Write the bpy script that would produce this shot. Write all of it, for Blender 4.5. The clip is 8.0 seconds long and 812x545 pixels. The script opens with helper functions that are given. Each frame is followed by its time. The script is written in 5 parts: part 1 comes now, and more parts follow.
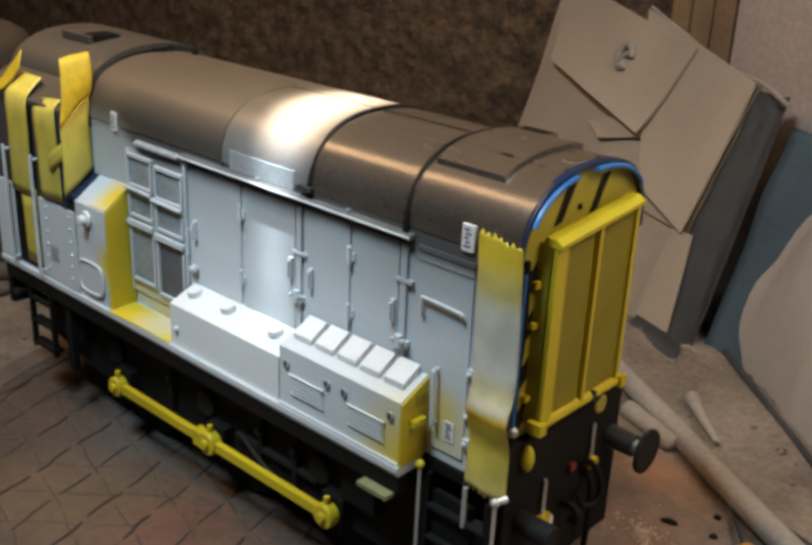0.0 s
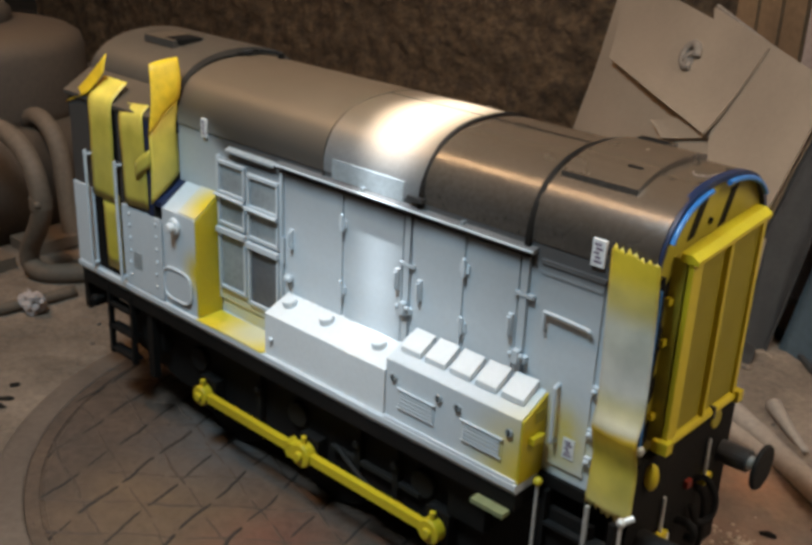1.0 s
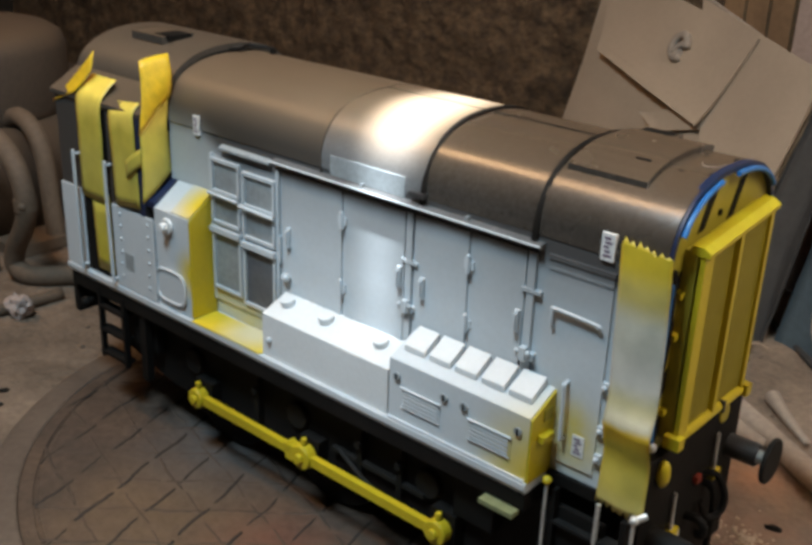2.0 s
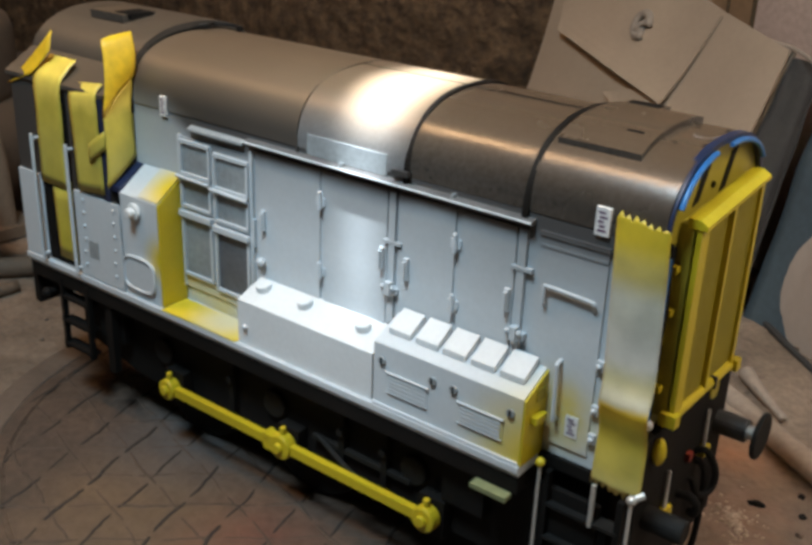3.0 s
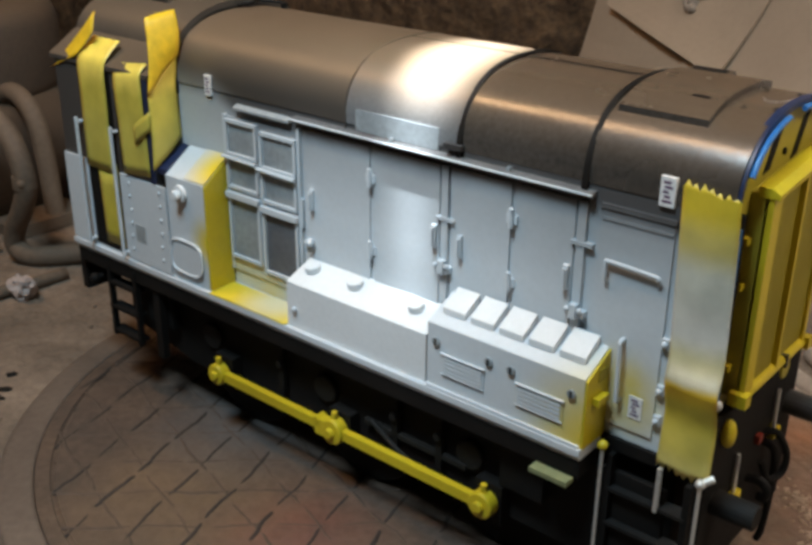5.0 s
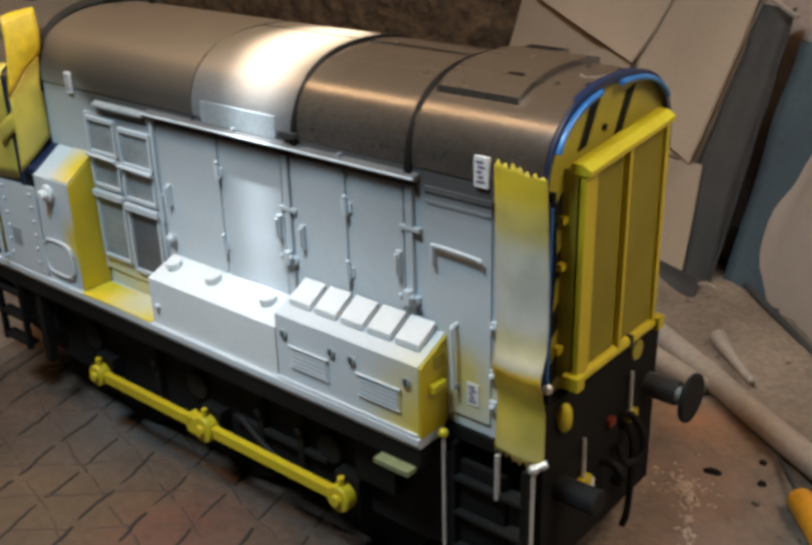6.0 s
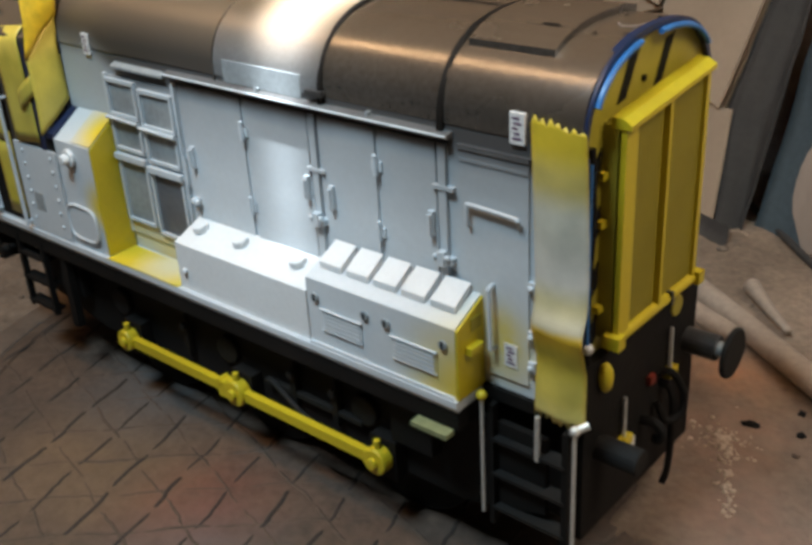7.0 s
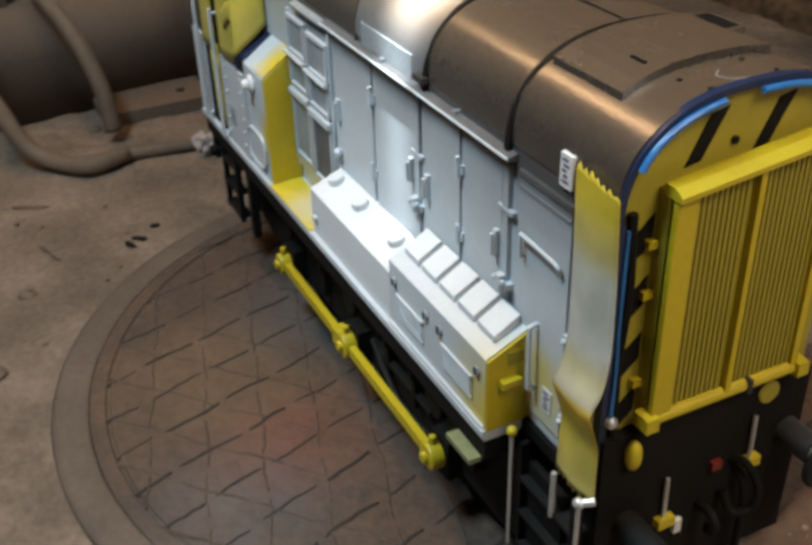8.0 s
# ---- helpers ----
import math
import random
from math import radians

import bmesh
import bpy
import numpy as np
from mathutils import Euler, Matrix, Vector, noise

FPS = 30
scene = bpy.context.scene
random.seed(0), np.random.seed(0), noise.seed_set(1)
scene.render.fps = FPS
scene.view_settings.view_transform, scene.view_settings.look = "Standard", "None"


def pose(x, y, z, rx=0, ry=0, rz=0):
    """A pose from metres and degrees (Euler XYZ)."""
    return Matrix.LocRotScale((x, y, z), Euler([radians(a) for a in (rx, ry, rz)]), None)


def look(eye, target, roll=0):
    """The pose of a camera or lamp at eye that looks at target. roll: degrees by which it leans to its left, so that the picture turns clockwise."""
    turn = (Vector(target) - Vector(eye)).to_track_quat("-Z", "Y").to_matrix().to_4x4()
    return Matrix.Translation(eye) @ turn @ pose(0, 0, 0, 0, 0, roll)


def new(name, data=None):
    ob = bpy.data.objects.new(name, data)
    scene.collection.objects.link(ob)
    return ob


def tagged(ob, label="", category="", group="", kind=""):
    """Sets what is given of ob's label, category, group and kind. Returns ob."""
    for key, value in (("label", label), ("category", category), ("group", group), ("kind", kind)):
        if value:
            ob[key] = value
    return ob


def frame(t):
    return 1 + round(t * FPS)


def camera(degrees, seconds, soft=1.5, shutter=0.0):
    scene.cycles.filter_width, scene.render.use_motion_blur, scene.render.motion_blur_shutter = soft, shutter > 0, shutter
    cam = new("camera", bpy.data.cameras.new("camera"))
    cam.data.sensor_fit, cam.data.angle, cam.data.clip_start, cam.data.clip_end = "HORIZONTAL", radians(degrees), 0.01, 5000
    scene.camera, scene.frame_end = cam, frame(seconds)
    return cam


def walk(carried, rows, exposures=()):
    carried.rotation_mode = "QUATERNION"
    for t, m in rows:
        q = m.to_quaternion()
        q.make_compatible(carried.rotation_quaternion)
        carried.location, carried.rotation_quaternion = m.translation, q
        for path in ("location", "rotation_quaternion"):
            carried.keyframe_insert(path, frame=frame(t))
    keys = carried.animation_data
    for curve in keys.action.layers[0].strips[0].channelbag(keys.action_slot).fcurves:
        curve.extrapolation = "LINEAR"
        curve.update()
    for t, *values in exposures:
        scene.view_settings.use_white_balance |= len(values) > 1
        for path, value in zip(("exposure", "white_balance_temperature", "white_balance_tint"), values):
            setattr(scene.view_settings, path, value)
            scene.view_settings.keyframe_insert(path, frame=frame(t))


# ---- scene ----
cam = camera(43.50, 8.0, 3.5, 0.25)
# seconds, eye, target, roll
PATH = [
    (0.0, (0.17436, -0.15936, 0.14971), (0.02112, 0.01468, 0.05628), 2.72),
    (0.5, (0.16210, -0.16564, 0.14982), (0.00923, 0.00762, 0.05437), 2.93),
    (1.0, (0.15509, -0.16963, 0.15120), (0.00098, 0.00252, 0.05572), 2.58),
    (1.5, (0.15232, -0.17160, 0.15188), (-0.00219, -0.00056, 0.05507), 2.17),
    (2.0, (0.14923, -0.17006, 0.14974), (-0.00086, 0.00526, 0.05364), 2.16),
    (2.2, (0.14727, -0.16928, 0.14694), (0.00096, 0.00879, 0.05007), 2.25),
    (3.3, (0.13749, -0.17216, 0.14498), (-0.00162, 0.01089, 0.04678), 2.23),
    (3.5, (0.13513, -0.17303, 0.14404), (-0.00509, 0.00917, 0.04586), 2.15),
    (4.0, (0.13301, -0.17425, 0.14354), (-0.00994, 0.00578, 0.04529), 1.70),
    (5.3, (0.13662, -0.16668, 0.14101), (-0.01098, 0.00770, 0.03949), 0.38),
    (5.5, (0.13529, -0.16633, 0.14242), (-0.00969, 0.01003, 0.04055), 1.30),
    (6.0, (0.15808, -0.14682, 0.13794), (0.00995, 0.02745, 0.03700), -1.50),
    (6.5, (0.16102, -0.13858, 0.13796), (0.01386, 0.03308, 0.03128), -4.44),
    (6.8, (0.15858, -0.14676, 0.13413), (0.01055, 0.02542, 0.02953), -3.22),
    (7.0, (0.15286, -0.14507, 0.13832), (0.00471, 0.02209, 0.02602), -3.36),
    (7.2, (0.14766, -0.15779, 0.13854), (0.00202, 0.01340, 0.02907), -1.83),
    (7.5, (0.16118, -0.12275, 0.14798), (-0.01466, 0.00666, 0.02618), -2.97),
    (7.8, (0.16757, -0.11035, 0.14987), (-0.01637, 0.00086, 0.02220), -2.37),
    (8.0, (0.17111, -0.09651, 0.14899), (-0.02074, -0.00515, 0.01728), -1.71),
]
walk(cam, [(t, look(eye, target, roll)) for t, eye, target, roll in PATH])

# ---------------------------------------------------------------- world and lamps
MM = 0.001
world = bpy.data.worlds.new("room_air")
scene.world = world
world.use_nodes = True
world.node_tree.nodes["Background"].inputs[0].default_value = (1.0, 0.74, 0.52, 1)
world.node_tree.nodes["Background"].inputs[1].default_value = 0.022


def lamp(name, kind, eye, target, power, colour, **kw):
    data = bpy.data.lights.new(name, kind)
    data.energy, data.color = power, colour
    for key, value in kw.items():
        if key == "size":
            data.size = value
        if key == "size_y":
            data.shape, data.size_y = "RECTANGLE", value
        if key == "spot":
            data.spot_size = radians(value)
        if key == "blend":
            data.spot_blend = value
        if key == "spread":
            data.spread = radians(value)
        if key == "radius":
            data.shadow_soft_size = value
    ob = new(name, data)
    m = look([v * MM for v in eye], [v * MM for v in target])
    if "along" in kw:
        z = m.col[2].to_3d()
        x = Vector(kw["along"])
        x = (x - z * x.dot(z)).normalized()
        m = Matrix.Translation(m.translation) @ Matrix((x, z.cross(x), z)).transposed().to_4x4()
    ob.matrix_world = m
    return ob


# a white work torch above throws a narrow upright ellipse of light across the middle of the model
torch = lamp("work_torch", "SPOT", (18, -80, 405), (16.4, -7, 96), 70.0, (0.84, 0.93, 1.0), spot=9.6, blend=1.0, radius=0.004, along=(1, 0, 0))
torch.matrix_world = torch.matrix_world @ Matrix.Diagonal((0.42, 1, 1, 1))
# its soft halo down the doors, imitated by an added fill spot in front
halo = lamp("torch_halo_fill", "SPOT", (12, -195, 325), (11, -24, 72), 1.5, (0.82, 0.92, 1.0), spot=22, blend=1.0, radius=0.012, along=(1, 0, 0))
halo.matrix_world = halo.matrix_world @ Matrix.Diagonal((0.75, 1, 1, 1))
# the white bench lamp over the front of the model
lamp("bench_lamp", "AREA", (35, -190, 400), (-5, -25, 60), 1.5, (0.66, 0.87, 1.0), size=0.10, size_y=0.06, along=(1, 0, 0))
# the warm bulb of the shed
lamp("shed_bulb", "AREA", (310, 30, 390), (70, 70, 0), 1.22, (1.0, 0.88, 0.74), size=0.16, size_y=0.16)
# a warm tube lamp over the cab end
lamp("tube_lamp", "AREA", (-200, -145, 468), (40, -20, 90), 0.97, (1.0, 0.58, 0.28), size=0.36, size_y=0.022, along=(1, 0, 0))

# ---------------------------------------------------------------- materials


def material(name, colour, rough=0.5, metal=0.0, second=None, scale=60.0, amount=0.5, grain=600.0, bump=0.1, coat=0.0, dust=None, dust_amount=0.0, bump_scale=None, speckle=0.35):
    """Two scales of variation over a base colour, fine relief, and a veil of dust on what faces up (on the roofs also
    painted toplight).
    """
    m = bpy.data.materials.new(name)
    m.use_nodes = True
    nt = m.node_tree
    b = nt.nodes["Principled BSDF"]
    N, L = nt.nodes.new, nt.links.new
    co = N("ShaderNodeTexCoord")
    big = N("ShaderNodeTexNoise")
    big.inputs["Scale"].default_value, big.inputs["Detail"].default_value = scale, 6
    fine = N("ShaderNodeTexNoise")
    fine.inputs["Scale"].default_value, fine.inputs["Detail"].default_value = grain, 4
    geo = N("ShaderNodeNewGeometry")
    for n in (big, fine):
        L(geo.outputs["Position"], n.inputs["Vector"])
    ramp = N("ShaderNodeMapRange")
    ramp.inputs["From Min"].default_value, ramp.inputs["From Max"].default_value = 0.35, 0.68
    L(big.outputs[0], ramp.inputs["Value"])
    mul = N("ShaderNodeMath")
    mul.operation = "MULTIPLY"
    mul.inputs[1].default_value = amount
    L(ramp.outputs[0], mul.inputs[0])
    mix = N("ShaderNodeMix")
    mix.data_type = "RGBA"
    mix.inputs[6].default_value = (*colour, 1)
    mix.inputs[7].default_value = (*(second or [c * 0.7 for c in colour]), 1)
    L(mul.outputs[0], mix.inputs[0])
    speck = N("ShaderNodeMix")
    speck.data_type, speck.blend_type = "RGBA", "MULTIPLY"
    speck.inputs[0].default_value = speckle
    fr = N("ShaderNodeMapRange")
    fr.inputs["From Min"].default_value, fr.inputs["From Max"].default_value = 0.3, 0.7
    fr.inputs["To Min"].default_value, fr.inputs["To Max"].default_value = 0.55, 1.25
    L(fine.outputs[0], fr.inputs["Value"])
    L(mix.outputs[2], speck.inputs[6])
    L(fr.outputs[0], speck.inputs[7])
    out = speck.outputs[2]
    if dust:
        sep = N("ShaderNodeSeparateXYZ")
        L(geo.outputs["Normal"], sep.inputs[0])
        up = N("ShaderNodeMapRange")
        up.inputs["From Min"].default_value, up.inputs["From Max"].default_value = 0.1, 0.9
        L(sep.outputs[2], up.inputs["Value"])
        k = N("ShaderNodeMath")
        k.operation = "MULTIPLY"
        k.inputs[1].default_value = dust_amount
        L(up.outputs[0], k.inputs[0])
        dm = N("ShaderNodeMix")
        dm.data_type = "RGBA"
        dm.inputs[7].default_value = (*dust, 1)
        L(k.outputs[0], dm.inputs[0])
        L(out, dm.inputs[6])
        out = dm.outputs[2]
    L(out, b.inputs["Base Color"])
    rr = N("ShaderNodeMapRange")
    rr.inputs["To Min"].default_value, rr.inputs["To Max"].default_value = max(0.05, rough - 0.08), min(1.0, rough + 0.1)
    L(big.outputs[0], rr.inputs["Value"])
    L(rr.outputs[0], b.inputs["Roughness"])
    b.inputs["Metallic"].default_value = metal
    b.inputs["Coat Weight"].default_value = coat
    if bump:
        bn = N("ShaderNodeBump")
        bn.inputs["Strength"].default_value, bn.inputs["Distance"].default_value = bump, 0.003 if bump >= 1 else 0.0006
        if bump_scale:
            third = N("ShaderNodeTexNoise")
            third.inputs["Scale"].default_value, third.inputs["Detail"].default_value = bump_scale, 5
            L(geo.outputs["Position"], third.inputs["Vector"])
            L(third.outputs[0], bn.inputs["Height"])
        else:
            L(fine.outputs[0], bn.inputs["Height"])
        L(bn.outputs[0], b.inputs["Normal"])
    m["out"] = 0
    return m


def two_tone(name, upper, lower, height, soft, rough_low=0.4, rise=0.0, grade=0.0):
    """Airbrushed paint: one colour above a height (mm), another below, with a speckled soft edge."""
    m = material(name, lower, rough_low, second=[c * 0.88 for c in lower], scale=45, amount=0.35, grain=900, bump=0.03, speckle=0.08)
    nt = m.node_tree
    b = nt.nodes["Principled BSDF"]
    N, L = nt.nodes.new, nt.links.new
    old = b.inputs["Base Color"].links[0].from_socket
    geo = N("ShaderNodeNewGeometry")
    sep = N("ShaderNodeSeparateXYZ")
    L(geo.outputs["Position"], sep.inputs[0])
    n = N("ShaderNodeTexNoise")
    n.inputs["Scale"].default_value, n.inputs["Detail"].default_value = 35, 8
    L(geo.outputs["Position"], n.inputs["Vector"])
    add = N("ShaderNodeMath")
    add.operation = "MULTIPLY_ADD"
    add.inputs[1].default_value, add.inputs[2].default_value = 0.006, -0.003
    L(n.outputs[0], add.inputs[0])
    s = N("ShaderNodeMath")
    L(sep.outputs[2], s.inputs[0])
    L(add.outputs[0], s.inputs[1])
    # towards the cab the light paint was sprayed higher
    cabward = N("ShaderNodeMapRange")
    cabward.interpolation_type = "SMOOTHSTEP"
    cabward.inputs["From Min"].default_value, cabward.inputs["From Max"].default_value = -0.030, -0.044
    cabward.inputs["To Max"].default_value = -rise * MM
    L(sep.outputs[0], cabward.inputs["Value"])
    t = N("ShaderNodeMath")
    L(s.outputs[0], t.inputs[0])
    L(cabward.outputs[0], t.inputs[1])
    r = N("ShaderNodeMapRange")
    r.interpolation_type = "SMOOTHSTEP"
    r.inputs["From Min"].default_value, r.inputs["From Max"].default_value = (height - soft) * MM, (height + soft) * MM
    L(t.outputs[0], r.inputs["Value"])
    if grade:
        # a thinner veil of the dark colour further down: overspray plus painted gutter shadow
        veil = N("ShaderNodeMapRange")
        veil.inputs["From Min"].default_value, veil.inputs["From Max"].default_value = (height - 16) * MM, (height + 2) * MM
        veil.inputs["To Max"].default_value = grade
        L(t.outputs[0], veil.inputs["Value"])
        vm = N("ShaderNodeMix")
        vm.data_type = "RGBA"
        vm.inputs[7].default_value = (*upper, 1)
        L(veil.outputs[0], vm.inputs[0])
        L(old, vm.inputs[6])
        old = vm.outputs[2]
    up = N("ShaderNodeMix")
    up.data_type = "RGBA"
    up.inputs[6].default_value = (*upper, 1)
    up.inputs[7].default_value = (*[c * 0.75 for c in upper], 1)
    L(n.outputs[0], up.inputs[0])
    mix = N("ShaderNodeMix")
    mix.data_type = "RGBA"
    L(r.outputs[0], mix.inputs[0])
    L(old, mix.inputs[6])
    L(up.outputs[2], mix.inputs[7])
    L(mix.outputs[2], b.inputs["Base Color"])
    return m


def dust_and_toplight(m, colour, amount):
    """Fine dust settled on what faces up, with light from above put into the same colour."""
    nt = m.node_tree
    b = nt.nodes["Principled BSDF"]
    N, L = nt.nodes.new, nt.links.new
    old = b.inputs["Base Color"].links[0].from_socket
    geo = N("ShaderNodeNewGeometry")
    sep = N("ShaderNodeSeparateXYZ")
    L(geo.outputs["Normal"], sep.inputs[0])
    up = N("ShaderNodeMapRange")
    up.inputs["From Min"].default_value, up.inputs["From Max"].default_value = 0.1, 0.9
    up.inputs["To Max"].default_value = amount
    L(sep.outputs[2], up.inputs["Value"])
    dm = N("ShaderNodeMix")
    dm.data_type = "RGBA"
    dm.inputs[7].default_value = (*colour, 1)
    L(up.outputs[0], dm.inputs[0])
    L(old, dm.inputs[6])
    L(dm.outputs[2], b.inputs["Base Color"])
    return m


def oversprayed(name, base, spray, centre, radius):
    """Paint with a soft cloud of a second colour sprayed round a spot (mm)."""
    m = material(name, base, 0.42, second=[c * 0.88 for c in base], scale=45, amount=0.35, grain=900, bump=0.03, speckle=0.08)
    nt = m.node_tree
    b = nt.nodes["Principled BSDF"]
    N, L = nt.nodes.new, nt.links.new
    old = b.inputs["Base Color"].links[0].from_socket
    geo = N("ShaderNodeNewGeometry")
    d = N("ShaderNodeVectorMath")
    d.operation = "DISTANCE"
    d.inputs[1].default_value = [v * MM for v in centre]
    L(geo.outputs["Position"], d.inputs[0])
    n = N("ShaderNodeTexNoise")
    n.inputs["Scale"].default_value, n.inputs["Detail"].default_value = 180, 6
    L(geo.outputs["Position"], n.inputs["Vector"])
    a = N("ShaderNodeMath")
    a.operation = "MULTIPLY_ADD"
    a.inputs[1].default_value = radius * MM * 0.2
    L(n.outputs[0], a.inputs[0])
    L(d.outputs["Value"], a.inputs[2])
    r = N("ShaderNodeMapRange")
    r.inputs["From Min"].default_value, r.inputs["From Max"].default_value = radius * MM * 1.5, radius * MM * 0.2
    r.interpolation_type = "SMOOTHSTEP"
    L(a.outputs[0], r.inputs["Value"])
    mix = N("ShaderNodeMix")
    mix.data_type = "RGBA"
    mix.inputs[7].default_value = (*spray, 1)
    L(r.outputs[0], mix.inputs[0])
    L(old, mix.inputs[6])
    L(mix.outputs[2], b.inputs["Base Color"])
    return m




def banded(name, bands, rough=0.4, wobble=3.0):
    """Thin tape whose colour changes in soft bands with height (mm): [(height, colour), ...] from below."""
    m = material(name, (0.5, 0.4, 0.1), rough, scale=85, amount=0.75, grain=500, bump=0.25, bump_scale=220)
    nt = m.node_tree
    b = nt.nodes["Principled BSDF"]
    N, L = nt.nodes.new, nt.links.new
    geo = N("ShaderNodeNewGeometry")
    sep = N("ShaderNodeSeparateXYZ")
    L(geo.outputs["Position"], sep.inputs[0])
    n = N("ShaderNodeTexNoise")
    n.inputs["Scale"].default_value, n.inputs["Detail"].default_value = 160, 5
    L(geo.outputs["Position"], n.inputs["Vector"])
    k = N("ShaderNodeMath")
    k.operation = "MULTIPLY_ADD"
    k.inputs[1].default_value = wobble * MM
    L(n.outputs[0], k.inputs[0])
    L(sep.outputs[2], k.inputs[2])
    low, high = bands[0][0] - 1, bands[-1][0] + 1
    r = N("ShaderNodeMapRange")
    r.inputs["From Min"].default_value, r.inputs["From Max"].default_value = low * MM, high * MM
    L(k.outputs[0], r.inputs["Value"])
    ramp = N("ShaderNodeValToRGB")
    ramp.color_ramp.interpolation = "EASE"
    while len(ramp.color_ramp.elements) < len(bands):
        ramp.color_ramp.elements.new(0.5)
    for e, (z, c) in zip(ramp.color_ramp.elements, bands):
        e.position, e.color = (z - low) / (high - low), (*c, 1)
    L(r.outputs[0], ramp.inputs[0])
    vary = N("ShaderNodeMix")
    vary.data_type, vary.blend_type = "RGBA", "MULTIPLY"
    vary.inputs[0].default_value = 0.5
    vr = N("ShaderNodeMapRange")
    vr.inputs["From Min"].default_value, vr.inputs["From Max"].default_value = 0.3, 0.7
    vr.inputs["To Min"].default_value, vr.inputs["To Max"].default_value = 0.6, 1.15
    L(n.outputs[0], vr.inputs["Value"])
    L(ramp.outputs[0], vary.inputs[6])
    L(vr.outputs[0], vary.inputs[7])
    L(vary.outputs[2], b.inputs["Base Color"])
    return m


YEL = (0.62, 0.46, 0.015)
GREY = (0.53, 0.57, 0.60)
WHITE = material("light grey paint", GREY, 0.38, second=(0.48, 0.50, 0.52), scale=45, amount=0.35, grain=900, bump=0.03, speckle=0.08)
WHITE_TOP = material("paler light grey paint", (0.64, 0.66, 0.67), 0.45, second=(0.55, 0.56, 0.56), scale=70, amount=0.4, grain=900, bump=0.03, speckle=0.1)
# dusty tops over near-black flanks also put light from above into the roof's colour
ROOF = material("dark roof paint", (0.058, 0.050, 0.043), 0.34, second=(0.040, 0.034, 0.029), scale=40, amount=0.8, grain=1000, bump=0.08, speckle=0.6, dust=(0.150, 0.099, 0.058), dust_amount=0.75)
ROOF_S = material("satin dark roof paint", (0.055, 0.047, 0.040), 0.25, second=(0.036, 0.031, 0.027), scale=40, amount=0.8, grain=1000, bump=0.07, speckle=0.65, dust=(0.120, 0.077, 0.045), dust_amount=0.7)
ROOF_C = material("dark cab roof paint", (0.060, 0.051, 0.043), 0.42, second=(0.045, 0.038, 0.032), scale=40, amount=0.7, grain=900, bump=0.05, dust=(0.14, 0.095, 0.058), dust_amount=0.5)
# lighter flanks: grey overspray, with the torch's brightness put into the colour
ROOF_G = material("dark roof paint with overspray and painted torchlight", (0.150, 0.155, 0.160), 0.34, second=(0.085, 0.083, 0.080), scale=60, amount=0.7, grain=1300, bump=0.05, dust=(0.172, 0.113, 0.066), dust_amount=0.9)
for m, level in ((ROOF, 0.7), (ROOF_S, 1.0)):
    m.node_tree.nodes["Principled BSDF"].inputs["Specular IOR Level"].default_value = level
HOOD = two_tone("airbrushed hood paint", (0.075, 0.072, 0.072), GREY, 80.8, 2.6, rise=5.5, grade=0.55)
ROOF_L = dust_and_toplight(two_tone("airbrushed roof paint", (0.060, 0.051, 0.043), (0.40, 0.42, 0.43), 80, 7.0, rise=5), (0.172, 0.113, 0.066), 0.75)
EDGE = material("grey gutter paint", (0.12, 0.12, 0.12), 0.4, second=(0.07, 0.068, 0.065), scale=60, amount=0.7, grain=900, bump=0.03)
CABMAT = two_tone("airbrushed cab paint", (0.06, 0.054, 0.05), GREY, 61.5, 0.4)
LOUVRE = material("grey louvre paint", (0.29, 0.315, 0.325), 0.45, second=(0.15, 0.165, 0.175), scale=55, amount=0.6, grain=900, bump=0.05)
LOUVRE_D = material("dark grey louvre", (0.12, 0.125, 0.135), 0.4, second=(0.06, 0.065, 0.075), scale=55, amount=0.6, grain=900, bump=0.05)
YELLOW = material("yellow paint", (0.52, 0.40, 0.014), 0.42, second=(0.44, 0.32, 0.011), scale=60, amount=0.5, grain=900, bump=0.05, speckle=0.12)
# darker copy of the yellow, the shade on grille and recesses put into colour
YELLOW_D = material("shaded ochre yellow paint", (0.34, 0.275, 0.025), 0.5, second=(0.27, 0.215, 0.02), scale=80, amount=0.5, grain=900, bump=0.05, speckle=0.12)
BAT_WHITE = oversprayed("light grey paint with yellow overspray", GREY, YEL, (66, -31, 41), 15)
# translucent olive below; shade there and light on the folds are painted in
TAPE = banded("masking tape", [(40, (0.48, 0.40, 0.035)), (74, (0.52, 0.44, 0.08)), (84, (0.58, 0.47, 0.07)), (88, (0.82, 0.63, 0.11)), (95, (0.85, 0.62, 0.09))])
# brighter copy of the tape, with the light on its flaps painted in
TAPE_LIT = material("lit masking tape", (0.80, 0.50, 0.02), 0.42, second=(0.72, 0.46, 0.03), scale=85, amount=0.7, grain=500, bump=0.25, bump_scale=220)
TAPE_G = banded("masking tape with grey overspray", [(40, (0.64, 0.54, 0.17)), (46, (0.56, 0.46, 0.09)), (53, (0.46, 0.36, 0.035)), (57.5, (0.60, 0.38, 0.02)), (59, (0.36, 0.33, 0.23)), (62, (0.42, 0.38, 0.22)), (66, (0.50, 0.49, 0.44)), (76, (0.50, 0.50, 0.42)), (82, (0.50, 0.41, 0.12)), (88, (0.60, 0.44, 0.03))], wobble=2.0)
BLACK = material("black underframe paint", (0.006, 0.0055, 0.005), 0.7, second=(0.014, 0.011, 0.009), scale=70, amount=0.5, grain=900, bump=0.15)
